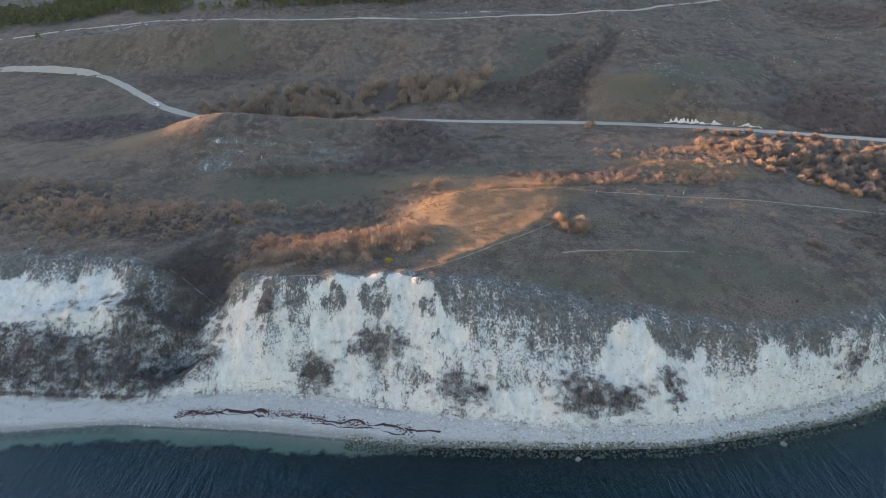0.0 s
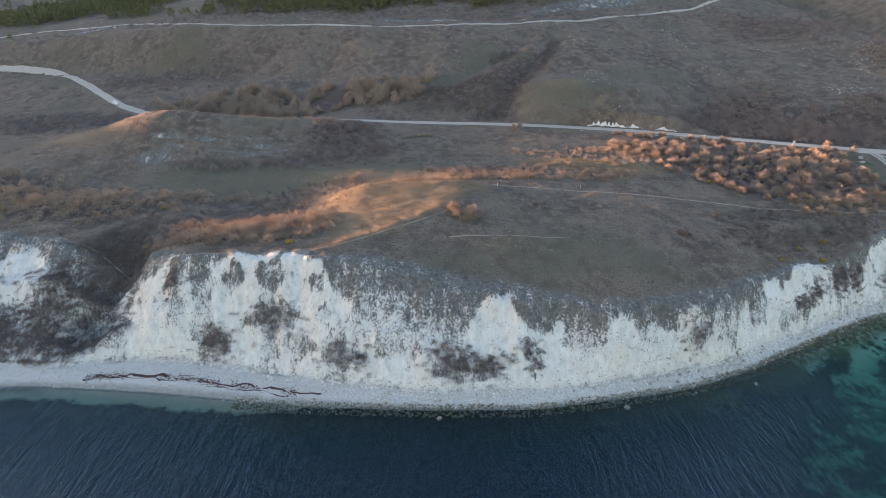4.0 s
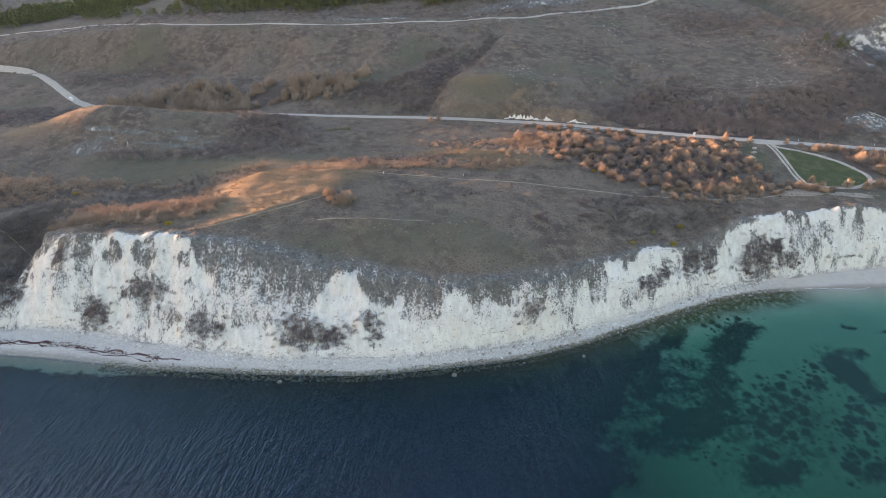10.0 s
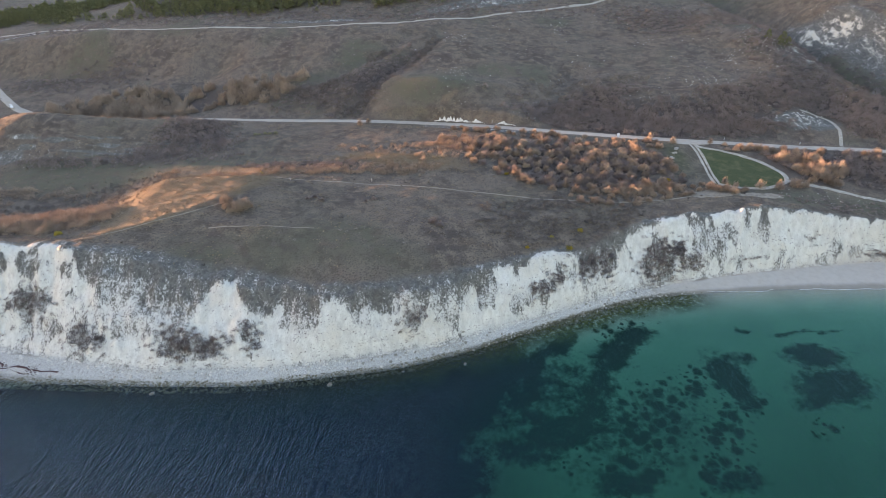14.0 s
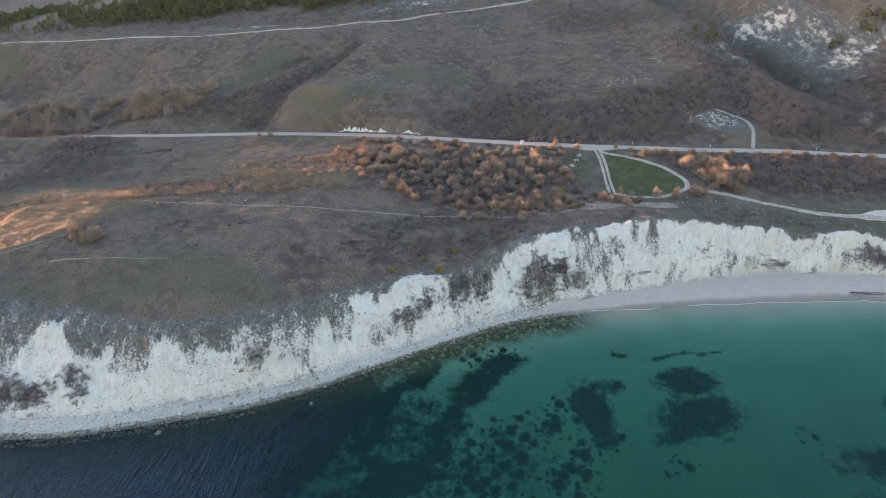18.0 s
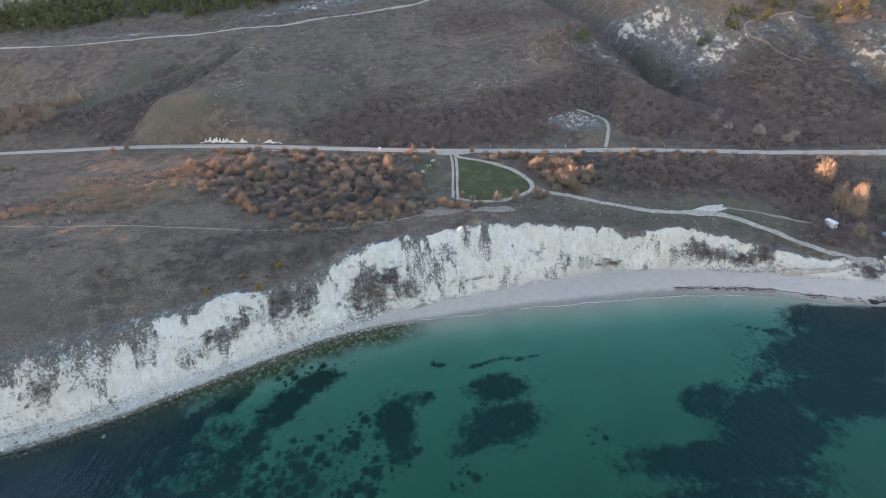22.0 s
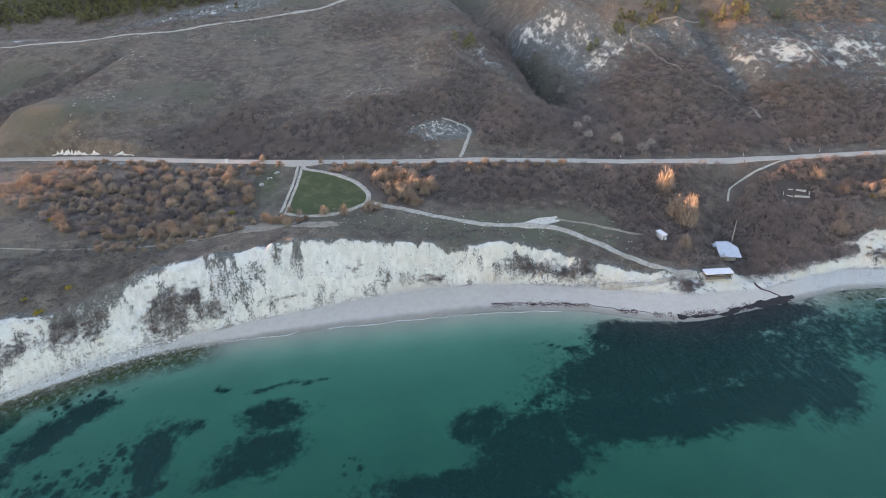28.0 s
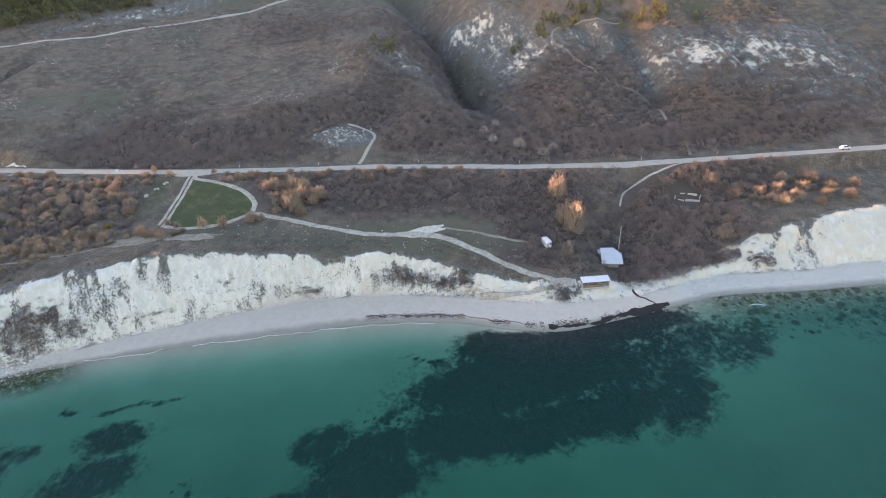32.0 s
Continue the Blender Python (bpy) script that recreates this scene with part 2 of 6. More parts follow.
# ---- materials ----
class Mat:
    """A node material, with short calls for its nodes."""

    def __init__(self, name):
        self.m = bpy.data.materials.new(name)
        self.m.use_nodes = True
        self.t = self.m.node_tree
        self.b = self.t.nodes["Principled BSDF"]
        self.out = self.t.nodes["Material Output"]

    def node(self, kind, **sets):
        n = self.t.nodes.new(kind)
        for k, v in sets.items():
            n.inputs[k].default_value = v
        return n

    def link(self, a, b):
        self.t.links.new(a, b)

    def attr(self, name, out="Fac"):
        n = self.t.nodes.new("ShaderNodeAttribute")
        n.attribute_name = name
        return n.outputs[out]

    def pos(self, scale=(1, 1, 1), turn=0.0):
        g = self.t.nodes.new("ShaderNodeNewGeometry")
        mp = self.node("ShaderNodeMapping", Scale=scale, Rotation=(0, 0, radians(turn)))
        self.link(g.outputs["Position"], mp.inputs["Vector"])
        return mp.outputs[0]

    def noise(self, scale, detail=4.0, rough=0.55, vec=None):
        n = self.node("ShaderNodeTexNoise", Scale=scale, Detail=detail, Roughness=rough)
        self.link(vec if vec is not None else self.pos(), n.inputs["Vector"])
        return n.outputs["Fac"]

    def ramp(self, fac, a, b, ca=0.0, cb=1.0):
        n = self.node("ShaderNodeMapRange")
        n.interpolation_type = "SMOOTHSTEP"
        for k, v in zip(("From Min", "From Max", "To Min", "To Max"), (a, b, ca, cb)):
            n.inputs[k].default_value = v
        self.link(fac, n.inputs["Value"])
        return n.outputs[0]

    def mix(self, fac, a, b):
        n = self.t.nodes.new("ShaderNodeMix")
        n.data_type = "RGBA"
        for v, sock in ((a, n.inputs[6]), (b, n.inputs[7])):
            if isinstance(v, tuple):
                sock.default_value = (*v, 1)
            else:
                self.link(v, sock)
        if isinstance(fac, float):
            n.inputs[0].default_value = fac
        else:
            self.link(fac, n.inputs[0])
        return n.outputs[2]

    def math(self, op, a, b=0.0):
        n = self.t.nodes.new("ShaderNodeMath")
        n.operation = op
        for v, sock in ((a, n.inputs[0]), (b, n.inputs[1])):
            if isinstance(v, (int, float)):
                sock.default_value = v
            else:
                self.link(v, sock)
        return n.outputs[0]

    def bump(self, fac, strength, distance):
        n = self.node("ShaderNodeBump", Strength=strength, Distance=distance)
        self.link(fac, n.inputs["Height"])
        self.link(n.outputs[0], self.b.inputs["Normal"])

    def base(self, col, rough=0.9):
        if isinstance(col, tuple):
            self.b.inputs["Base Color"].default_value = (*col, 1)
        else:
            self.link(col, self.b.inputs["Base Color"])
        self.b.inputs["Roughness"].default_value = rough
        self.b.inputs["Specular IOR Level"].default_value = 0.25
        return self.m


def plain(name, a, b, scale=1.5, rough=0.8, metal=0.0):
    """Two tones broken up by noise at two scales, with a fine bump."""
    k = Mat(name)
    f = k.math("ADD", k.math("MULTIPLY", k.noise(scale), 0.6), k.math("MULTIPLY", k.noise(scale * 7), 0.4))
    k.base(k.mix(k.ramp(f, 0.35, 0.65), a, b), rough)
    k.b.inputs["Metallic"].default_value = metal
    k.bump(f, 0.3, 0.03)
    return k.m


def varied(name, a, b, c, rough=0.95):
    """For plants: a tone for each plant, and within it for each twig."""
    k = Mat(name)
    info = k.t.nodes.new("ShaderNodeObjectInfo")
    geo = k.t.nodes.new("ShaderNodeNewGeometry")
    patch = k.ramp(k.noise(0.09, 3), 0.35, 0.65)
    col = k.mix(patch, a, b)
    col = k.mix(k.ramp(k.math("FRACT", k.math("ADD", info.outputs["Random"], k.attr("tone"))), 0.1, 0.95, 0.0, 0.9), col, c)
    col = k.mix(k.math("MULTIPLY", geo.outputs["Random Per Island"], 0.30), col, tuple(v * 0.55 for v in a))
    k.base(col, rough)
    return k.m


def ground_material():
    k = Mat("hillside_ground")
    big, mid, fine = k.noise(0.035, 5), k.noise(0.22, 5, 0.6), k.noise(1.7, 5, 0.65)
    grit = k.noise(6.0, 3, 0.7)
    grass = k.mix(k.ramp(big, 0.40, 0.60), (0.182, 0.147, 0.120), (0.134, 0.118, 0.096))
    grass = k.mix(k.ramp(k.noise(1.0, 5, 0.62, k.pos((0.055, 0.022, 0.03), 12)), 0.50, 0.66), grass, (0.104, 0.084, 0.076))
    grass = k.mix(k.ramp(k.noise(0.085, 7, 0.70), 0.46, 0.60, 0.0, 0.75), grass, (0.088, 0.073, 0.062))
    grass = k.mix(k.ramp(k.noise(1.0, 6, 0.68, k.pos((0.05, 0.16, 0.1), -8)), 0.52, 0.66, 0.0, 0.7), grass, (0.172, 0.128, 0.096))
    grass = k.mix(k.ramp(mid, 0.42, 0.68), grass, (0.215, 0.172, 0.135))
    grass = k.mix(k.ramp(fine, 0.45, 0.68), grass, (0.066, 0.056, 0.048))
    grass = k.mix(k.math("MULTIPLY", k.attr("green"), k.ramp(mid, 0.25, 0.6)), grass, (0.106, 0.108, 0.077))
    # dry grass gold, laid on the sunlit places: sunlight put partly into colour
    dry_sunlit = k.mix(k.ramp(fine, 0.3, 0.7), (0.240, 0.180, 0.122), (0.155, 0.114, 0.080))
    col = k.mix(k.attr("dry_sunlit"), grass, dry_sunlit)
    lawn = k.mix(k.ramp(fine, 0.3, 0.7), (0.044, 0.066, 0.030), (0.078, 0.094, 0.046))
    lawn = k.mix(k.ramp(mid, 0.45, 0.7), lawn, (0.110, 0.115, 0.060))
    col = k.mix(k.attr("lawn"), col, lawn)
    litter = k.mix(k.ramp(fine, 0.3, 0.7), (0.066, 0.054, 0.048), (0.112, 0.090, 0.078))
    col = k.mix(k.attr("wood"), col, litter)
    # chalk: streaks run down the face
    streak = k.noise(1.0, 5, 0.6, k.pos((0.6, 0.4, 0.22)))
    wash = k.noise(1.0, 7, 0.72, k.pos((0.42, 0.16, 0.10), 6))
    spot = k.noise(2.8, 6, 0.75, k.pos((1.0, 0.5, 0.35)))
    chalk = k.mix(k.ramp(streak, 0.32, 0.72), (0.715, 0.722, 0.668), (0.560, 0.560, 0.512))
    chalk = k.mix(k.ramp(k.noise(0.12, 3), 0.48, 0.75), chalk, (0.66, 0.635, 0.56))
    chalk = k.mix(k.ramp(k.noise(0.5, 6, 0.75, k.pos((1, 1, 0.4))), 0.52, 0.74), chalk, (0.470, 0.460, 0.430))
    chalk = k.mix(k.ramp(grit, 0.56, 0.68, 0.0, 0.9), chalk, (0.40, 0.39, 0.365))
    sep = k.t.nodes.new("ShaderNodeSeparateXYZ")
    k.link(k.pos(), sep.inputs[0])
    chalk = k.mix(k.math("MULTIPLY", k.ramp(sep.outputs[0], 300, 380), k.ramp(mid, 0.3, 0.7, 0.15, 0.75)), chalk, (0.62, 0.555, 0.43))
    bare = k.attr("chalk")
    mottle = k.noise(0.22, 10, 0.74, k.pos((1.0, 0.8, 0.55)))
    patchy = k.math("MULTIPLY", k.ramp(bare, 0.0, 0.2), k.math("MULTIPLY", k.math("SUBTRACT", mottle, 0.5), 1.5))
    edge = k.math("ADD", bare, k.math("ADD", k.math("MULTIPLY", k.math("SUBTRACT", spot, 0.5), 1.6), patchy))
    edge = k.math("ADD", edge, k.math("MULTIPLY", k.math("SUBTRACT", streak, 0.5), k.math("MULTIPLY", bare, 1.4)))
    edge = k.math("ADD", edge, k.math("MULTIPLY", k.math("SUBTRACT", wash, 0.5), k.ramp(bare, 0.0, 0.5, 0.0, 1.1)))
    shown = k.ramp(edge, 0.40, 0.66)
    # thin grey growth over the chalk, through which it shows in specks
    speck = k.math("ADD", k.noise(1.5, 9, 0.80, k.pos((1.0, 0.9, 0.75), 20)), k.math("MULTIPLY", k.math("SUBTRACT", mottle, 0.5), 0.6))
    speck = k.math("ADD", speck, k.math("MULTIPLY", k.math("SUBTRACT", k.attr("bleach"), 0.55), 0.16))
    scrub = k.mix(k.ramp(k.noise(0.8, 4, 0.7), 0.35, 0.65), (0.096, 0.096, 0.088), (0.165, 0.163, 0.150))
    scrub = k.mix(k.ramp(k.math("ADD", speck, k.math("MULTIPLY", k.math("SUBTRACT", wash, 0.5), 0.55)), 0.46, 0.63, 0.0, 0.95), scrub, (0.63, 0.635, 0.60))
    col = k.mix(k.math("MAXIMUM", k.ramp(bare, 0.01, 0.10), k.attr("veil")), col, scrub)
    col = k.mix(shown, col, chalk)
    # beach
    sand = k.mix(k.ramp(k.noise(0.5, 4), 0.35, 0.7), (0.520, 0.488, 0.440), (0.480, 0.447, 0.400))
    shingle = k.mix(k.ramp(grit, 0.38, 0.6), (0.290, 0.297, 0.283), (0.650, 0.662, 0.630))
    strand = k.mix(k.attr("shingle"), sand, shingle)
    col = k.mix(k.attr("beach"), col, strand)
    wet = k.attr("wet")
    col = k.mix(wet, col, (0.090, 0.088, 0.060))
    k.base(col, 0.95)
    k.bump(k.math("ADD", k.math("MULTIPLY", fine, 0.6), k.math("MULTIPLY", grit, 0.4)), 0.7, 0.35)
    return k.m


def seabed_material():
    """Sand with weed: solid beds with frayed rims, and loose tufts."""
    k = Mat("seabed_sand_and_weed")
    n, f, fine = k.noise(0.22, 4, 0.6), k.noise(0.6, 4, 0.6), k.noise(1.7, 4, 0.65)
    weed, clump = k.attr("weed"), k.attr("clump")
    ragged = k.math("ADD", k.math("MULTIPLY", k.math("SUBTRACT", n, 0.5), 1.2), k.math("MULTIPLY", k.math("SUBTRACT", f, 0.5), 1.2))
    e = k.ramp(k.math("ADD", weed, k.math("MULTIPLY", ragged, k.ramp(weed, 0.05, 0.35))), 0.20, 0.92)
    tufts = 0.0
    for scale, gain in ((0.24, 0.62), (0.46, 0.52)):
        v = k.node("ShaderNodeTexVoronoi", Scale=scale)
        warp = k.t.nodes.new("ShaderNodeVectorMath")
        warp.operation = "ADD"
        wob = k.node("ShaderNodeTexNoise", Scale=0.5, Detail=3.0)
        k.link(k.pos(), wob.inputs["Vector"])
        sway = k.t.nodes.new("ShaderNodeVectorMath")
        sway.operation = "SCALE"
        sway.inputs["Scale"].default_value = 2.4
        k.link(wob.outputs["Color"], sway.inputs[0])
        k.link(k.pos(), warp.inputs[0])
        k.link(sway.outputs[0], warp.inputs[1])
        k.link(warp.outputs[0], v.inputs["Vector"])
        room = k.math("MULTIPLY", clump, gain)
        tufts = k.math("MAXIMUM", tufts, k.ramp(k.math("SUBTRACT", room, v.outputs["Distance"]), -0.12, 0.20))
    shown = k.math("MAXIMUM", e, k.math("MULTIPLY", tufts, k.ramp(clump, 0.08, 0.3)))
    fringe = k.math("MULTIPLY", k.attr("algae"), k.ramp(k.math("ADD", k.math("MULTIPLY", f, 0.5), k.math("MULTIPLY", fine, 0.5)), 0.36, 0.52))
    shown = k.math("MAXIMUM", k.math("MULTIPLY", shown, k.ramp(fine, 0.25, 0.55, 0.82, 0.97)), fringe)
    sand = k.mix(k.ramp(k.noise(0.05, 3), 0.35, 0.7), (0.45, 0.415, 0.325), (0.39, 0.365, 0.29))
    green = k.mix(k.ramp(f, 0.35, 0.65), (0.004, 0.004, 0.005), (0.016, 0.015, 0.015))
    green = k.mix(k.math("MULTIPLY", k.attr("algae"), k.ramp(fine, 0.38, 0.62)), green, (0.15, 0.135, 0.04))
    k.base(k.mix(shown, sand, green), 1.0)
    return k.m


def water_material():
    """Clear sea: light sinks away with depth, the surface mirrors the sky."""
    k = Mat("sea_water")
    t = k.t
    depth = k.attr("depth")
    thick = k.math("POWER", 2.718, k.math("MULTIPLY", depth, -0.058))
    body = k.mix(k.ramp(depth, 3.0, 8.0), (0.001, 0.100, 0.080), (0.004, 0.030, 0.042))
    body = k.mix(k.attr("deep"), body, (0.002, 0.022, 0.058))
    deep = k.node("ShaderNodeBsdfDiffuse")
    k.link(body, deep.inputs["Color"])
    clear = k.node("ShaderNodeBsdfTransparent")
    r = t.nodes.new("ShaderNodeCombineColor")
    for i, rate in enumerate((-0.56, -0.130, -0.172)):
        k.link(k.math("POWER", 2.718, k.math("MULTIPLY", depth, rate)), r.inputs[i])
    k.link(r.outputs[0], clear.inputs["Color"])
    under = t.nodes.new("ShaderNodeMixShader")
    k.link(k.math("SUBTRACT", 1.0, thick), under.inputs[0])
    k.link(clear.outputs[0], under.inputs[1])
    k.link(deep.outputs[0], under.inputs[2])
    wave = k.math("ADD", k.math("MULTIPLY", k.noise(1.0, 3, 0.5, k.pos((0.75, 0.13, 0.3), -14)), 1.0), k.math("MULTIPLY", k.noise(1.0, 4, 0.65, k.pos((2.4, 0.8, 1.0), -14)), 0.55))
    bm = k.node("ShaderNodeBump", Strength=1.0, Distance=1.3)
    wave = k.math("MULTIPLY", wave, k.ramp(k.attr("deep"), 0.0, 1.0, 0.6, 1.0))
    k.link(wave, bm.inputs["Height"])
    gloss = k.node("ShaderNodeBsdfGlossy", Roughness=0.12, Color=(0.44, 0.74, 1.0, 1))
    k.link(bm.outputs[0], gloss.inputs["Normal"])
    fr = k.node("ShaderNodeFresnel", IOR=1.33)
    k.link(bm.outputs[0], fr.inputs["Normal"])
    mix = t.nodes.new("ShaderNodeMixShader")
    k.link(k.math("MULTIPLY", fr.outputs[0], k.ramp(k.attr("deep"), 0.0, 1.0, 0.46, 0.98)), mix.inputs[0])
    k.link(under.outputs[0], mix.inputs[1])
    k.link(gloss.outputs[0], mix.inputs[2])
    k.link(mix.outputs[0], k.out.inputs["Surface"])
    t.nodes.remove(k.b)
    return k.m


GROUND, SEABED, WATER = ground_material(), seabed_material(), water_material()
ASPHALT = plain("worn_asphalt", (0.36, 0.33, 0.285), (0.44, 0.41, 0.355), 0.6)
TRACK = plain("chalky_track", (0.48, 0.46, 0.41), (0.28, 0.25, 0.20), 0.7)
WHITISH = plain("white_gravel", (0.62, 0.60, 0.55), (0.42, 0.39, 0.33), 0.9)
FOOTPATH = plain("trodden_path", (0.33, 0.29, 0.24), (0.21, 0.18, 0.14), 0.6)
CHALK = plain("chalk_rock", (0.72, 0.71, 0.67), (0.58, 0.56, 0.50), 0.8)
STONE = plain("beach_boulder", (0.52, 0.51, 0.47), (0.36, 0.35, 0.31), 0.9)
WETSTONE = plain("wet_boulder", (0.11, 0.11, 0.07), (0.20, 0.19, 0.13), 0.9, 0.5)
WRACK = plain("seaweed_wrack", (0.045, 0.020, 0.022), (0.10, 0.05, 0.05), 1.5, 0.7)
BLACKWRACK = plain("wet_black_wrack", (0.012, 0.011, 0.012), (0.034, 0.028, 0.028), 1.5, 0.6)
FOAM = plain("foam", (0.75, 0.77, 0.78), (0.62, 0.66, 0.68), 2.0, 0.7)
BARK = plain("grey_bark", (0.13, 0.105, 0.085), (0.085, 0.066, 0.052), 3.0)
TWIGS = varied("bare_twigs", (0.188, 0.160, 0.157), (0.234, 0.193, 0.184), (0.325, 0.270, 0.254))
THORN = varied("thorn_scrub", (0.145, 0.127, 0.120), (0.172, 0.150, 0.139), (0.220, 0.190, 0.174))
ASHEN = varied("ashen_twigs", (0.46, 0.41, 0.38), (0.40, 0.36, 0.33), (0.54, 0.49, 0.45))
RUSSET = varied("russet_twigs", (0.285, 0.212, 0.166), (0.345, 0.262, 0.206), (0.410, 0.325, 0.262))
PALE = varied("pale_twigs", (0.31, 0.255, 0.215), (0.27, 0.22, 0.18), (0.36, 0.30, 0.25))
DARK = varied("dark_scrub", (0.215, 0.190, 0.170), (0.250, 0.215, 0.190), (0.300, 0.265, 0.235))
YELLOW = varied("yellow_leaves", (0.42, 0.31, 0.05), (0.48, 0.34, 0.05), (0.38, 0.32, 0.07))
NEEDLES = varied("pine_needles", (0.165, 0.172, 0.082), (0.190, 0.192, 0.090), (0.230, 0.222, 0.105))
# lighter copy of the dry grass tone, used only where the sun falls
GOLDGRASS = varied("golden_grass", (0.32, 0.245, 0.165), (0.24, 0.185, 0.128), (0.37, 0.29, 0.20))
STRAW = varied("dry_grass", (0.28, 0.21, 0.14), (0.19, 0.145, 0.10), (0.34, 0.26, 0.17))


# ---- helpers for meshes ----
def mesh_from(name, verts, faces, mats, smooth=False, fmat=None):
    me = bpy.data.meshes.new(name)
    verts = np.asarray(verts, np.float32)
    faces = np.asarray(faces, np.int32)
    me.vertices.add(len(verts))
    me.vertices.foreach_set("co", verts.ravel())
    n = faces.shape[1]
    me.loops.add(faces.size)
    me.loops.foreach_set("vertex_index", faces.ravel())
    me.polygons.add(len(faces))
    me.polygons.foreach_set("loop_start", np.arange(0, faces.size, n, dtype=np.int32))
    me.polygons.foreach_set("use_smooth", np.full(len(faces), smooth))
    for m in mats if isinstance(mats, (list, tuple)) else [mats]:
        me.materials.append(m)
    if fmat is not None:
        me.polygons.foreach_set("material_index", np.asarray(fmat, np.int32))
    me.update(calc_edges=True)
    return me


def attribute(me, name, values):
    me.attributes.new(name, "FLOAT", "POINT").data.foreach_set("value", np.asarray(values, np.float32).ravel())


def grid_faces(nx, ny):
    i = np.arange(nx * ny).reshape(ny, nx)
    return np.stack([i[:-1, :-1], i[:-1, 1:], i[1:, 1:], i[1:, :-1]], -1).reshape(-1, 4)


def spread(*spans):
    """Places along an axis: (from, to, step) one after another."""
    return np.concatenate([np.arange(a, b, d) for a, b, d in spans])


def part(name, bm, material, parent, label=""):
    me = bpy.data.meshes.new(name)
    bm.to_mesh(me)
    bm.free()
    me.materials.append(material)
    ob = new(name, me)
    ob.parent = parent
    if label:
        tagged(ob, label)
    return ob


def box(sx, sy, sz, at=(0, 0, 0), bevel=0.03, bm=None):
    bm = bm or bmesh.new()
    made = bmesh.ops.create_cube(bm, size=1.0, matrix=Matrix.Translation(at) @ Matrix.Diagonal((sx, sy, sz, 1)))
    if bevel:
        edges = list({e for v in made["verts"] for e in v.link_edges})
        bmesh.ops.bevel(bm, geom=edges, offset=bevel, segments=1, affect="EDGES")
    return bm


def rod(a, b, r0, r1=None, sides=8, bm=None):
    bm = bm or bmesh.new()
    a, b = Vector(a), Vector(b)
    m = Matrix.Translation((a + b) / 2) @ (b - a).to_track_quat("Z", "Y").to_matrix().to_4x4()
    bmesh.ops.create_cone(bm, cap_ends=True, segments=sides, radius1=r0, radius2=r0 if r1 is None else r1, depth=(b - a).length, matrix=m)
    return bm


def thing(name, label, category, at=(0, 0, 0), turn=0.0, group=""):
    ob = new(name)
    ob.matrix_world = pose(*at, 0, 0, turn)
    return tagged(ob, label, category, group)


# ---- ground, one sheet from the seabed to the hills ----
LOOP = [(245.3, 194.5), (252, 191.5), (260, 190.5), (266.3, 191.8), (272.4, 194.8), (278.3, 198.6), (280.4, 204.1), (278.1, 212.1), (271.8, 219.8), (261.2, 226.5), (250.5, 231.1)]


# scrub that clings to the chalk face: x, part of the way up, half width, half height, plants
CLING_WEST = [(-40, 0.22, 6, 0.16, 110), (-22, 0.5, 9, 0.14, 110), (0, 0.22, 5, 0.14, 70), (7, 0.2, 3, 0.1, 40), (34, 0.25, 6, 0.2, 90), (44, 0.25, 10.5, 0.13, 170), (60, 0.4, 3.5, 0.16, 60),
              (114, 0.4, 4, 0.2, 60), (-55, 0.7, 4, 0.2, 50), (178, 0.65, 4.5, 0.3, 90), (186, 0.5, 3, 0.35, 60), (208, 0.33, 9, 0.26, 240), (216, 0.45, 3, 0.2, 40), (166, 0.5, 3, 0.2, 40)]
CLING_EAST = [(158, 0.35, 5, 0.16, 55), (222, 0.2, 7, 0.12, 60), (246, 0.14, 6, 0.07, 16), (274, 0.5, 1.5, 0.1, 8), (302, 0.2, 8, 0.1, 36), (338, 0.45, 7, 0.25, 100), (352, 0.4, 6, 0.25, 90),
              (360, 0.55, 2.5, 0.35, 50), (394, 0.5, 5, 0.3, 60), (-122, 0.22, 20, 0.26, 420), (-100, 0.4, 9, 0.45, 230), (472, 0.3, 4, 0.25, 50), (455, 0.7, 10, 0.3, 100)]
CLING = CLING_WEST + CLING_EAST


# grey tongues of thin growth on the face: x, part of the way up, half width, half height, weight
GROWTH = [(-55, 0.45, 2.5, 0.25, 0.8), (-36, 0.86, 5, 0.13, 0.7), (-22, 0.88, 6, 0.13, 0.75), (-45, 0.7, 3, 0.2, 0.5), (-7, 0.8, 4, 0.12, 0.6), (9, 0.55, 4, 0.25, 0.8), (16, 0.40, 5, 0.16, 0.8),
          (3, 0.3, 6, 0.16, 0.6), (112, 0.85, 9, 0.25, 0.8), (126.5, 0.65, 4, 0.35, 0.95), (139.5, 0.7, 4.5, 0.35, 0.95), (151, 0.22, 3.5, 0.16, 0.7), (160.5, 0.3, 4, 0.26, 0.85), (172, 0.55, 2.5, 0.22, 0.9)]
GROWTH_EAST = [(225, 0.75, 2.5, 0.40, 0.95), (229, 0.5, 3, 0.35, 0.85), (234.5, 0.5, 3.5, 0.42, 0.9), (240, 0.6, 3, 0.25, 0.7), (245, 0.8, 2, 0.3, 0.7), (252.5, 0.65, 2.5, 0.3, 0.8), (260, 0.12, 3.5, 0.12, 0.8), (265, 0.1, 3, 0.1, 0.6),
               (270.5, 0.54, 1.5, 0.1, 0.7), (277.5, 0.12, 4, 0.1, 0.6), (283.5, 0.25, 4, 0.2, 0.75), (291, 0.2, 4, 0.14, 0.7), (304, 0.15, 7, 0.12, 0.7), (320, 0.5, 2.5, 0.35, 0.65), (330, 0.3, 6, 0.22, 0.9)]


def wobble(x, y, s, seed, a=1.0):
    return a * fbm(x / s, y / s, 3, seed)


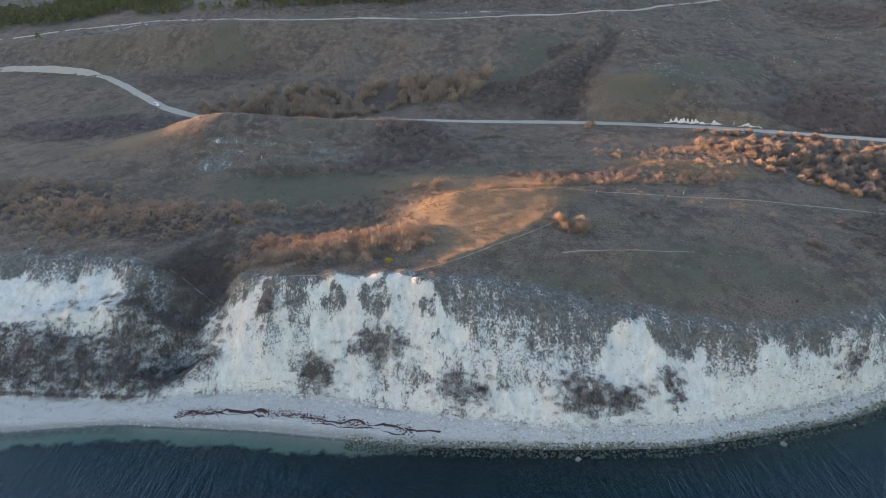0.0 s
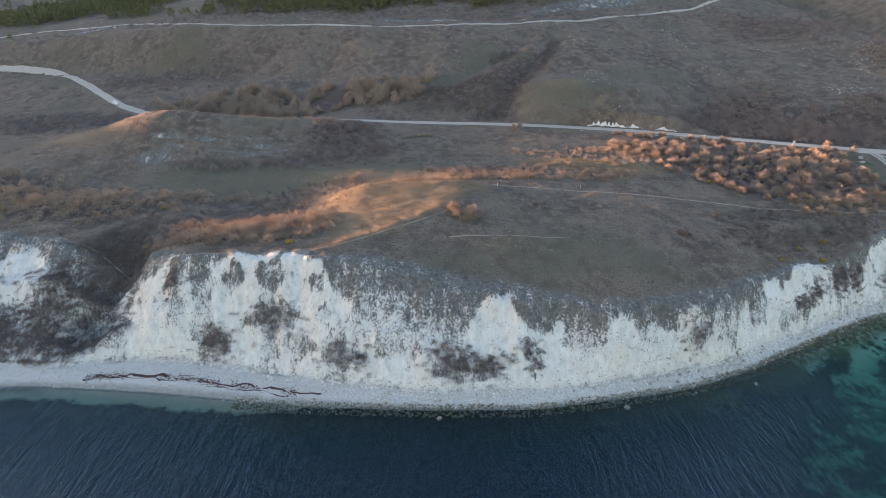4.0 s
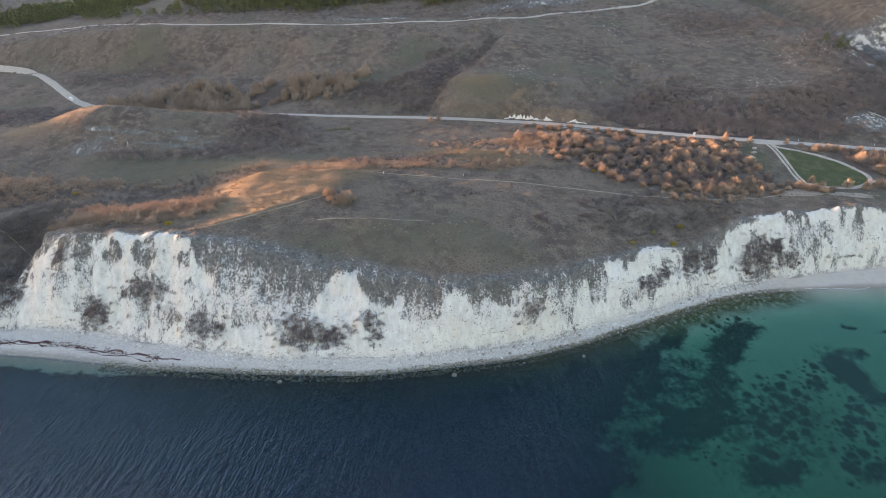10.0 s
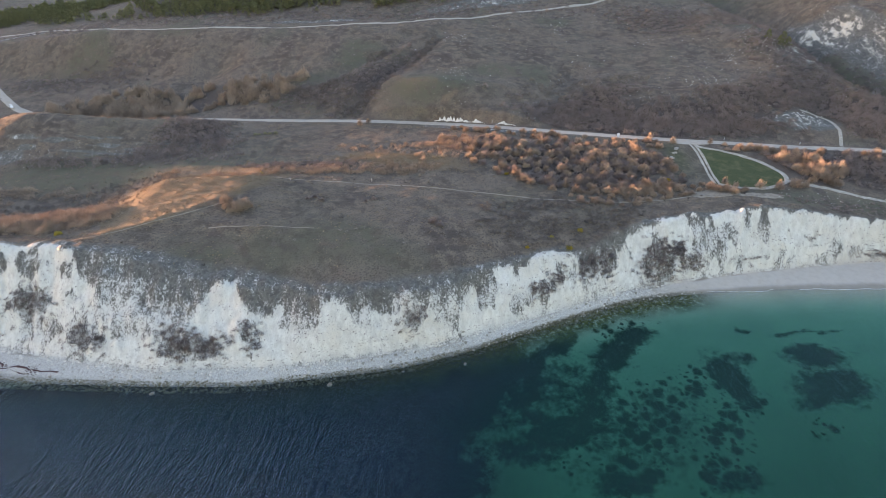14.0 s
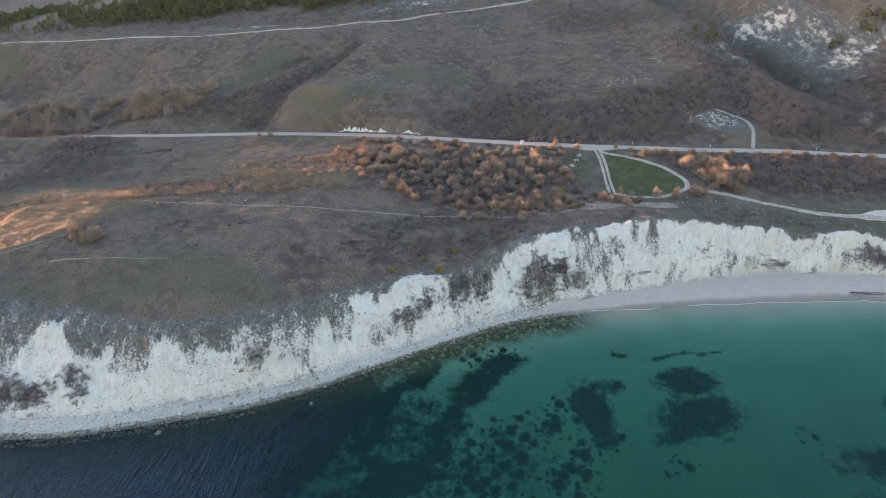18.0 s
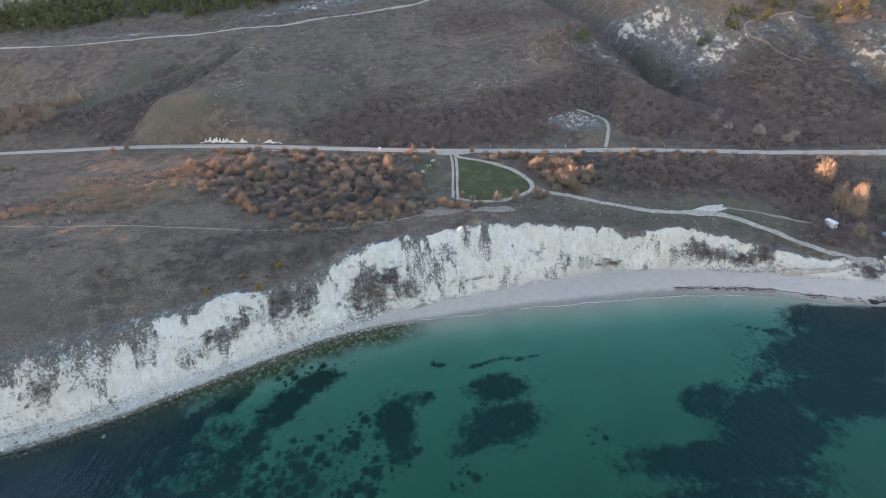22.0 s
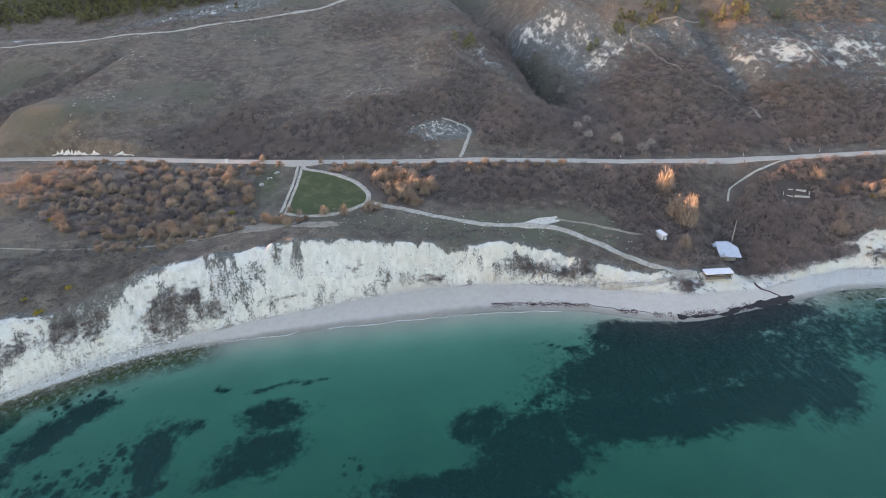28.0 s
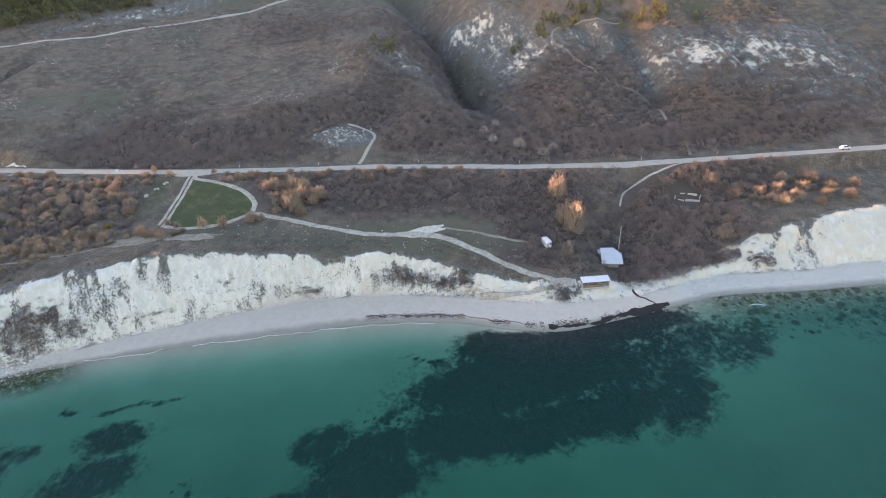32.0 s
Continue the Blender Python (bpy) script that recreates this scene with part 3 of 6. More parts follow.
def ground():
    xs = spread((-2600, -500, 150), (-500, -240, 8), (-240, -130, 2.5), (-130, 500, 1.2), (500, 640, 3), (640, 900, 20), (900, 3500, 200))
    ys = spread((-1500, -100, 200), (-100, 60, 8), (60, 94, 2.5), (94, 182, 0.75), (182, 300, 1.5), (300, 460, 2.5), (460, 700, 6), (700, 1600, 60), (1600, 4200, 300))
    x, y = [v.ravel() for v in np.meshgrid(xs, ys)]
    z = height(x, y)
    me = mesh_from("ground", np.stack([x, y, z], 1), grid_faces(len(xs), len(ys)), GROUND, smooth=True)
    wy, fy, ty = water_y(x), foot_y(x), top_y(x)
    s = (y - fy) / np.maximum(ty - fy, 1)
    w1, w2, w3 = wobble(x, y, 30, 51), wobble(x, y, 9, 52), wobble(x, y, 4, 53)
    # bare chalk up to a ragged line on the face; the part above it keeps a speckle
    lim = line([-400, -150, -107, -95, -85, -75, -58, -44, -6, -1, 8, 16, 29, 38, 46, 57, 60, 67, 77, 88, 97, 107, 114, 127, 134, 144, 160, 172, 178, 184, 189, 204, 223, 240, 334, 365, 390, 425, 440, 460, 489, 520, 700],
               [23, 25, 24, 8, 5, 15, 30, 33, 34, 25, 20, 13, 9, 11, 23, 23, 16, 17.5, 13, 22, 12.5, 19.5, 19.5, 10, 18, 20.5, 21.5, 18.5, 11, 13, 17, 23.5, 26, 28, 20, 12, 6.5, 3, 4, 12, 16, 18, 18], 1.3)(x)
    chalk = step(-0.03, 0.06, s) * (1 - step(-4.0, 3.0, z - lim + 3.6 * w2 + 2.4 * w3)) * (1 - step(1.0, 1.25, s + 0.1 * w2)) * (1 - (1 - step(-97, -88, x)) * (1 - step(9, 14, z + 3 * w2)) * step(3.5, 5.0, z + w3))
    cover = line([-400, -60, -40, 0, 40, 60, 150, 190, 215, 235, 260, 330, 370, 700], [0.40, 0.34, 0.18, 0.20, 0.14, 0.10, 0.14, 0.26, 0.26, 0.22, 0.05, 0.10, 0.15, 0.2], 6)(x)
    chalk = chalk * (1 - 0.62 * step(0.02, 0.42, w2 * 0.7 + w3 * 0.25 + w1 * 0.35 + cover - 0.24))
    cling = np.zeros(x.shape)
    for cx, cs, rx, rs, n in CLING:
        cling = np.maximum(cling, min(1.0, n / 70) * np.exp(-((x - cx) / rx) ** 2 - ((s - cs) / rs) ** 2))
    cling = step(0.25, 0.75, 1.15 * cling + 0.45 * w3)
    chalk = chalk * (1 - 0.95 * cling)
    growth = np.zeros(x.shape)
    for cx, cs, rx, rs, a in GROWTH + GROWTH_EAST:
        growth = np.maximum(growth, a * np.exp(-((x - cx) / rx) ** 2 - ((s - cs) / rs) ** 2))
    chalk = chalk * (1 - 0.85 * step(0.12, 0.55, growth + 0.55 * fbm(x / 1.6, s * 2.2, 3, 65) * step(0.05, 0.3, growth)))
    drape = 1.35 * bump(x, s, 229, 0.6, 11, 0.7) + 0.5 * bump(x, s, 300, 0.1, 60, 0.25) + 0.7 * bump(x, s, 352, 0.5, 16, 0.5) + 0.55 * bump(x, s, 150, 0.8, 24, 0.5) + 0.5 * bump(x, s, 196, 0.5, 10, 0.6)
    chalk = chalk * (1 - 0.78 * step(0.0, 0.40, np.clip(drape, 0, 1) * 0.62 + fbm(x / 2.4 + 0.12 * y, s * 1.6, 3, 57) - 0.40))
    brow = line([-400, -130, -70, -50, -14, 0, 25, 45, 75, 120, 150, 175, 215, 700], [1, 3, 2, 0.5, 1, 3, 6, 6, 4.5, 4.5, 3, 1, 0.5, 0.5], 4)(x)
    veil = step(-0.05, 0.10, s) * (1 - step(-1.5, 2.5, y - ty - brow + 2.2 * w2 + 1.4 * w1)) * (1 - 0.8 * bump(x, y, -82, 138, 9, 30)) * (1 - 0.35 * cling)
    # scars on the slopes beyond the road
    sc = np.zeros(x.shape)
    for cx, cy, rx, ry, t, a in ((431, 334, 5, 8, -25, 0.85), (360, 336, 20, 12, -20, 0.40), (-105, 236, 8, 5, 0, 0.3), (318, 258, 16, 8, 0, 0.30), (144, 262, 30, 2.2, -15, 0.5),
                                 (549, 229, 8, 3, 0, 0.5), (584, 248, 6, 3, 0, 0.8), (470, 226, 18, 3, -5, 0.35), (160, 470, 60, 9, 20, 0.45), (-235, 455, 22, 6, 0, 0.6), (20, 432, 30, 4, 0, 0.5)):
        sc = np.maximum(sc, a * np.clip(1.5 * bump(x, y, cx, cy, rx, ry, t) - 0.25, 0, 1))
    chalk = np.maximum(chalk, np.clip(sc * (0.8 + 0.8 * w3), 0, 1))
    # thin pale ledges along the flank of the ridge
    ledge = bump(x, y, -66, 245, 44, 7, 2) * step(0.0, 0.5, fbm(x / 14, y / 1.6, 3, 59))
    chalk = np.maximum(chalk, 0.34 * ledge)
    # torn streaks of chalk on the rugged hill and the ravine's wall
    torn = np.zeros(x.shape)
    for cx, cy, rx, ry, t, a in ((430, 336, 11, 16, -20, 1.2), (426, 368, 14, 18, -12, 0.9), (416, 400, 12, 18, -10, 1.0), (402, 412, 8, 18, 12, 0.8), (447, 341, 11, 14, 0, 0.7),
                                 (506, 292, 18, 20, 0, 0.9), (538, 284, 28, 22, 0, 0.95), (566, 266, 28, 22, -30, 0.95), (474, 326, 14, 12, 0, 0.6)):
        torn = torn + a * bump(x, y, cx, cy, rx, ry, t)
    rip = fbm(x / 2.4 + 0.25 * y / 8, y / 9, 3, 58) + 0.3 * w2
    chalk = np.maximum(chalk, np.clip(torn, 0, 1) * (0.30 + 0.42 * step(-0.2, 0.45, rip + 0.35 * w3)))
    beach = (1 - step(-0.8, 1.2, y - fy + 1.4 * w2)) * step(-3, -1, y - wy)
    shingle = 1 - step(196, 222, x + 6 * w2) * (1 - step(425, 445, x))
    wet = (1 - step(0.15, 0.55, z + 0.1 * w3)) * step(-6, 0, y - wy) * (0.48 + 0.52 * step(120, 150, x) * (1 - step(200, 225, x)))
    # golden tone stops at the shade edge, which puts some sunlight into the colour
    dry_sunlit = step(-0.1, 0.4, 1.9 * bump(x, y, 16, 176, 38, 28, 35) - 0.35 + 0.2 * w1) * (1 - step(-2, 6, x - arris_x(y) + 5 * w2)) * step(-5, 3, x + 12 - 0.45 * np.maximum(166 - y, 0) + 2 * w2) + step(0, 0.4, 1.3 * bump(x, y, 102, 217, 32, 11, -10) - 0.4 + 0.4 * w2) + step(0, 0.6, 1.2 * bump(x, y, -150, 262, 28, 18) - 0.4 + 0.3 * w2)
    # thin streak of sun above the road, painted in with the golden tone
    dry_sunlit = np.maximum(dry_sunlit, 0.7 * step(0, 0.5, bump(x, y, 126, 287, 9, 3, 30) - 0.35 + 0.5 * w3))
    lawn = np.zeros(x.shape)
    inside = np.zeros(x.shape, bool)
    for (ax, ay), (bx, by) in zip(LOOP, LOOP[1:] + LOOP[:1]):
        cross = ((ay > y) != (by > y)) & (x < (bx - ax) * (y - ay) / np.where(by == ay, 1e-9, by - ay) + ax)
        inside ^= cross
    lawn[inside] = 1
    lawn = np.maximum(lawn, 0.7 * bump(x, y, 236, 222, 5, 14))
    green = step(0.0, 0.6, 0.35 * bump(x, y, 75, 135, 60, 18) + 0.8 * bump(x, y, -40, 215, 70, 14) + 0.9 * bump(x, y, 112, 302, 30, 20) + 0.8 * bump(x, y, 325, 177, 75, 10, -8) + 0.4 * w1) * (1 - chalk) + 0.5 * step(0.1, 0.5, w1) * (y > 300)
    wood = np.maximum(step(0.25, 0.7, woods(x, y) + 0.15 * w2) * (1 - lawn), 0.6 * cling)
    for nm, v in (("chalk", chalk), ("veil", veil), ("bleach", 1 - step(0.45, 1.15, s + 0.25 * w2 + 0.15 * w1)), ("beach", beach), ("shingle", shingle), ("wet", wet), ("dry_sunlit", np.clip(dry_sunlit, 0, 1)), ("lawn", lawn), ("green", np.clip(green, 0, 1)), ("wood", wood)):
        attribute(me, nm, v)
    return tagged(new("ground", me), "grey-brown grassy coast with white chalk cliffs and pebble beach", "ground", kind="structure")


# patches of wood and thicket: centre, half widths, turn, weight
WOODS_LOW = [(185, 215, 42, 24, -12, 1.0), (146, 236, 26, 11, -14, 0.8), (186, 196, 30, 9, -6, 0.7), (330, 208, 62, 17, -8, 1.0), (395, 195, 30, 20, -10, 1.0), (470, 185, 45, 16, 0, 1.0),
             (446, 162, 32, 19, 0, 1.0)]
WOODS_UP = [(215, 262, 48, 14, -20, 1.0), (265, 258, 30, 10, -8, 0.9), (208, 288, 40, 16, 25, 0.8), (330, 290, 28, 30, 0, 0.8), (400, 262, 45, 24, -8, 1.0), (478, 255, 60, 30, 0, 1.0),
            (560, 250, 60, 30, 0, 1.0), (372, 380, 18, 70, 12, 0.8), (80, 330, 20, 45, -35, 0.8), (40, 315, 40, 16, 0, 0.6), (-55, 328, 75, 15, 0, 0.9), (-190, 300, 60, 22, 0, 0.8)]
WOODS_WEST = [(-84, 140, 13, 26, 0, 1.0), (-42, 162, 32, 14, 0, 1.0), (-115, 186, 45, 14, 0, 0.9), (-170, 205, 50, 20, 0, 0.8), (-20, 232, 50, 12, 0, 0.5), (-15, 262, 22, 20, 0, 0.8),
              (60, 210, 34, 7, -8, 0.7), (300, 420, 60, 40, 0, 0.5), (-150, 380, 80, 26, 0, 0.5)]
WOODS_FAR = [(458, 303, 34, 30, 0, 0.75), (535, 300, 55, 24, 0, 0.7), (398, 172, 20, 9, 0, 0.9), (345, 335, 24, 50, 10, 0.6), (255, 268, 55, 18, -8, 1.0), (300, 284, 34, 14, 0, 0.9),
             (356, 262, 26, 24, 0, 1.0), (430, 230, 60, 15, -5, 1.0), (505, 222, 60, 15, -5, 1.0), (440, 152, 17, 8, 0, 1.0), (386, 162, 13, 6, -25, 0.9), (480, 320, 60, 18, -8, 0.7),
             (430, 300, 20, 40, 0, 0.9), (-116, 129, 30, 10, 0, 1.0)]
WOODS = WOODS_LOW + WOODS_UP + WOODS_WEST + WOODS_FAR


def woods(x, y):
    v = 0.0
    for cx, cy, rx, ry, t, w in WOODS:
        v = np.maximum(v, w * bump(x, y, cx, cy, rx, ry, t))
    return v


ground()


# ---- sea ----
# weed beds on the sand, bay by bay: centre, half widths, turn, weight
WEEDS_WEST = [(216, 99, 11.9, 5.3, -89, 1), (248, 109, 10, 6.1, -2, 1), (246, 95, 12.4, 7.7, 8, 1), (236, 88, 6.4, 3.2, 10, 0.9), (250, 121, 13.3, 1.1, 4, 0.8), (229, 123, 2.5, 1.7, -5, 0.8), (222, 109, 6, 3.2, -6, 0.8),
              (191, 120, 7.9, 5, 26, 1), (182, 109, 8.9, 4.1, 58, 1), (173, 97, 10.4, 3.4, 54, 0.95), (164, 116, 11.2, 4.3, 47, 0.9), (152, 107, 11.5, 4.6, 39, 1), (169, 80, 10, 3, 4, 0.8), (151, 83, 6.1, 3.2, -15, 0.9)]
WEEDS_MIDDLE = [(159, 78, 12.6, 6.1, 14, 1), (171, 92, 16, 5.4, 64, 0.9), (181, 111, 10.7, 4.9, 34, 1), (150, 97, 14, 6, 67, 0.9), (146, 71, 12.2, 5.5, 0, 0.8), (172, 60, 8.6, 4.2, 4, 1), (202, 60, 7.4, 3.7, 11, 0.8), (156, 94, 22, 18, 40, 0.62), (180, 76, 28, 16, 40, 0.5)]
WEEDS_BEACH = [(373, 110, 36.4, 15.2, 6, 1.3), (380, 90, 31.7, 8.1, 5, 1.2), (348, 92, 18.5, 8.7, -6, 1.2), (406, 103, 29.7, 12.9, 27, 0.95), (366, 125, 15.6, 7.1, 2, 1.3), (342, 123, 8.9, 1.2, -18, 0.9), (387, 118, 26.5, 6.9, 13, 1.3), (427, 111, 23.4, 10.7, 27, 0.8),
               (404, 125, 28, 8, 4, 1.4), (413, 92, 14.3, 8.4, 44, 1), (445, 111, 16.5, 8.4, 37, 0.8), (359, 87, 13.5, 5.4, -11, 1.1)]
WEEDS_EAST = [(320, 89, 15.2, 7.6, 19, 1.05), (308, 96, 8.1, 5.2, 6, 1), (306, 76, 21.7, 5, 2, 1.1), (323, 80, 10.6, 8.3, 50, 1.1), (289, 77, 8.4, 2.5, 8, 0.95), (328, 102, 7.7, 2.3, 28, 0.8), (345, 107, 8.4, 3.4, -8, 0.7), (301, 73, 24.6, 6, -9, 1.1),
              (320, 80, 18.3, 6.4, 6, 1.1), (338, 91, 9.3, 5.5, 9, 0.9), (296, 62, 26, 6, 0, 1)]
# where the weed stands in loose tufts
CLUMPS = [(185, 82, 18.8, 11.1, 61, 0.9), (205, 96, 13, 6.4, 46, 0.8), (174, 63, 9.7, 7.3, 33, 0.9), (192, 76, 12.7, 8.1, 51, 0.6), (204, 74, 12.2, 6.9, 55, 0.8), (200, 63, 9.5, 5.9, 22, 0.8), (214, 86, 10.3, 4.4, 27, 0.8),
          (165, 78, 17.6, 8.9, 64, 0.6), (187, 125, 13.5, 5.8, 19, 0.7), (180, 83, 9.4, 7.8, -35, 0.7), (201, 79, 8.7, 6.4, -9, 0.6), (234, 78, 5.7, 4, 5, 0.7), (272, 86, 6.2, 4.9, -28, 0.4), (330, 98, 20, 10, 20, 0.5)]


def sea():
    xs = spread((-3000, -300, 200), (-300, -130, 12), (-130, 520, 2.0), (520, 700, 15), (700, 3500, 250))
    ys = spread((-3000, -120, 250), (-120, 20, 6), (20, 152, 1.3))
    x, y = [v.ravel() for v in np.meshgrid(xs, ys)]
    off = water_y(x) - y
    steep = 1.6 - 0.98 * step(110, 190, x - 0.4 * (y - 110)) + 0.5 * step(440, 520, x)
    bed = -np.where(off > 0, steep * (0.070 * off + 2.2 * step(1, 22, off) - 0.02 * np.minimum(off, 12)), 0) - 0.12
    me = mesh_from("seabed", np.stack([x, y, np.minimum(bed, -0.1)], 1), grid_faces(len(xs), len(ys)), SEABED, smooth=True)
    w1, w2 = wobble(x, y, 26, 71), wobble(x, y, 8, 72)
    yb = y + 0.85 * np.minimum(bed, 0)
    wx, wy = x + 2.6 * w2, yb + 2.2 * wobble(x, y, 7, 74)
    weed = 1.7 * (1 - step(126, 150, x - 0.25 * (yb - 70) + 12 * w1 + 6 * w2))
    for cx, cy, rx, ry, t, a in WEEDS_WEST + WEEDS_MIDDLE + WEEDS_BEACH + WEEDS_EAST:
        weed = np.maximum(weed, a * np.clip(1.5 * bump(wx, wy, cx, cy, rx, ry, t), 0, 1))
    clump = np.zeros(x.shape)
    for cx, cy, rx, ry, t, a in CLUMPS:
        clump = np.maximum(clump, a * np.clip(1.6 * bump(wx, wy, cx, cy, rx, ry, t), 0, 1))
    weed = np.maximum(weed, step(445, 490, x) * 0.5 * (1 - step(14, 40, off)))
    shelf = 2.6 * (1 - step(-40, 15, x + 8 * w2))
    near = off + 1.6 * w2 + 9 * step(370, 392, x) * (1 - step(432, 446, x)) + 4 * (x < 190) * step(-30, 15, x)
    weed = weed * step(0.5 + shelf, 5.0 + 1.3 * shelf, near)
    algae = step(-2, 1, off) * (1 - step(5, 13, off + 4 * w2)) * step(60, 150, x) * (1 - step(215, 232, x)) + 0.7 * step(430, 450, x) * (1 - step(8, 26, off)) + 0.6 * step(-1, 1, off) * (1 - step(1, 4, off + w2)) * (1 - step(-98, -86, x))
    clump = np.maximum(clump, 0.75 * step(430, 455, x) * (1 - step(12, 30, off + 5 * w2)))
    attribute(me, "weed", np.clip(weed, 0, 2))
    attribute(me, "clump", np.clip(clump, 0, 1))
    attribute(me, "algae", np.clip(algae, 0, 1))
    tagged(new("seabed", me), "pale sandy seabed with dark weed beds under shallow sea", "seabed", kind="structure")
    surf = mesh_from("water", np.stack([x, y, 0 * x], 1), grid_faces(len(xs), len(ys)), WATER, smooth=True)
    attribute(surf, "depth", np.maximum(0.0, 0 - np.minimum(bed, -0.1)) * step(-1, 2, off))
    attribute(surf, "deep", 1 - step(104, 176, x - 0.4 * (y - 90) + 14 * w1))
    tagged(new("water", surf), "calm teal and navy sea with fine ripples", "sea", kind="structure")


sea()


# ---- roads and paths, laid on the ground ----
def smooth_line(pts, gap=2.0):
    p = np.array(pts, float)
    for _ in range(3):
        q = np.empty((2 * len(p) - 2, 2))
        q[0::2], q[1::2] = 0.75 * p[:-1] + 0.25 * p[1:], 0.25 * p[:-1] + 0.75 * p[1:]
        p = np.vstack([p[:1], q, p[-1:]])
    d = np.r_[0, np.cumsum(np.hypot(*np.diff(p, axis=0).T))]
    k = np.linspace(0, d[-1], max(3, int(d[-1] / gap)))
    return np.stack([np.interp(k, d, p[:, 0]), np.interp(k, d, p[:, 1])], 1)


def ribbon(name, pts, width, material, label, category, rise=0.07, ragged=0.4, gap=1.3):
    p = smooth_line(pts, gap)
    t = np.gradient(p, axis=0)
    n = np.stack([-t[:, 1], t[:, 0]], 1) / np.hypot(t[:, 0], t[:, 1])[:, None]
    cols = np.array([-1.0, -0.93, -0.5, 0.0, 0.5, 0.93, 1.0])
    vs = []
    for j, c in enumerate(cols):
        w = width / 2 * c * (1 + ragged * fbm(p[:, 0] / 3 + 5 * np.sign(c), p[:, 1] / 3, 3, 61))
        q = p + n * w[:, None]
        z = height(q[:, 0], q[:, 1])
        for o in (0.6, -0.6):
            z = np.maximum(z, height(q[:, 0] + n[:, 0] * o, q[:, 1] + n[:, 1] * o) - 0.08)
        vs.append(np.stack([q[:, 0], q[:, 1], z + (rise if abs(c) < 0.99 else -0.10)], 1))
    v = np.stack(vs, 1).reshape(-1, 3)
    me = mesh_from(name, v, grid_faces(len(cols), len(p))[:, ::-1], material, smooth=True)
    return tagged(new(name, me), label, category, kind="structure")


MAIN = [(-440, 432), (-330, 425), (-302, 420), (-272, 414), (-245, 405), (-212, 375), (-179, 342), (-161, 329), (-135, 317)] + [(x, float(road_y(x))) for x in range(-100, 700, 24)]
ribbon("road", MAIN, 5.6, ASPHALT, "pale worn asphalt coast road along the hill foot", "road", 0.07, 0.15)
UPPER = [(-440, 470), (-342, 467), (-297, 478), (-237, 470), (-148, 433), (-87, 417), (-14, 411), (50, 411), (90, 415), (130, 421), (160, 432), (216, 457), (248, 466), (285, 495), (360, 560), (420, 640)]
ribbon("upper_road", UPPER, 3.2, ASPHALT, "narrow pale road across the upper slope", "road")
for shift in (-0.95, 0.95):
    ribbon("track", [(248.3 + shift, 238), (248.3 + shift, 223), (246.4 + shift, 209), (245 + shift, 195)], 1.25, TRACK, "chalky wheel rut beside a small lawn", "track", 0.06, 0.4)
ribbon("track", [(249, 238), (250, 234)] + LOOP[::-1], 2.3, TRACK, "chalky vehicle track looping round a lawn", "track")
ribbon("track", [(279, 200), (288, 196), (300, 191), (316, 184), (330, 179), (345, 178), (356, 175), (368, 166), (380, 156), (390, 150), (399, 147)], 2.7, TRACK, "pale chalk track that runs down to the beach", "track")


def patch(name, cx, cy, rx, ry, turn, material, label, category, seed, rise=0.05):
    """An uneven bare place on the ground, with a ragged rim."""
    n, rings = 48, 7
    a = np.linspace(0, 2 * math.pi, n, endpoint=False)
    r = 1 + 0.45 * fbm(1.6 * np.cos(a) + seed, 1.6 * np.sin(a), 4, seed)
    c, s = math.cos(radians(turn)), math.sin(radians(turn))
    vs = []
    for k in range(rings):
        f = (0.02, 0.25, 0.5, 0.72, 0.88, 0.97, 1.0)[k]
        u, v = f * r * rx * np.cos(a), f * r * ry * np.sin(a)
        x, y = cx + u * c - v * s, cy + u * s + v * c
        vs.append(np.stack([x, y, height(x, y) + (rise if k < 6 else -0.12)], 1))
    i = np.arange(rings * n).reshape(rings, n)
    j = np.roll(i, -1, 1)
    faces = np.stack([i[:-1], i[1:], j[1:], j[:-1]], -1).reshape(-1, 4)
    return tagged(new(name, mesh_from(name, np.vstack(vs), faces, material, smooth=True)), label, category, kind="structure")


patch("turning_place", 348, 179.5, 9.5, 3.0, 14, WHITISH, "bare chalky turning place beside the track", "track", 7, 0.09)
patch("bare_earth", 240, 185, 12, 4.0, 12, FOOTPATH, "trampled bare earth below the small lawn", "bare ground", 9)
patch("bare_earth", 260, 183, 9, 3.0, 0, FOOTPATH, "trampled bare earth below the small lawn", "bare ground", 10)
ribbon("track", [(356, 181), (368, 177), (380, 171.5), (388, 170)], 1.3, FOOTPATH, "faint grassy track to the white cabin", "track", 0.05, 0.5)
patch("road_mouth", 249, 237.5, 9, 3.4, -8, ASPHALT, "widened mouth where the track leaves the road", "road", 15, 0.1)
ribbon("track", [(396, 147.5), (386, 146), (376, 146.5), (364, 150)], 1.8, TRACK, "earth ramp that leads onto the beach", "track")
ribbon("path", [(324, 235), (330, 248), (334, 262), (329, 268), (320, 270)], 1.7, TRACK, "pale side path up the wooded slope", "path")
ribbon("path", [(472, 202), (460, 198), (443, 195), (436, 192), (432, 185)], 0.9, TRACK, "pale side path off the road", "path")
ribbon("path", [(495, 339), (487, 340), (470, 345), (453, 349), (450, 335), (454.6, 323.4), (461.7, 300.2), (471, 275), (483, 266), (482, 250), (479, 236), (480.6, 224.6), (475, 208)], 1.4, FOOTPATH, "thin pale footpath over the right hill", "path")
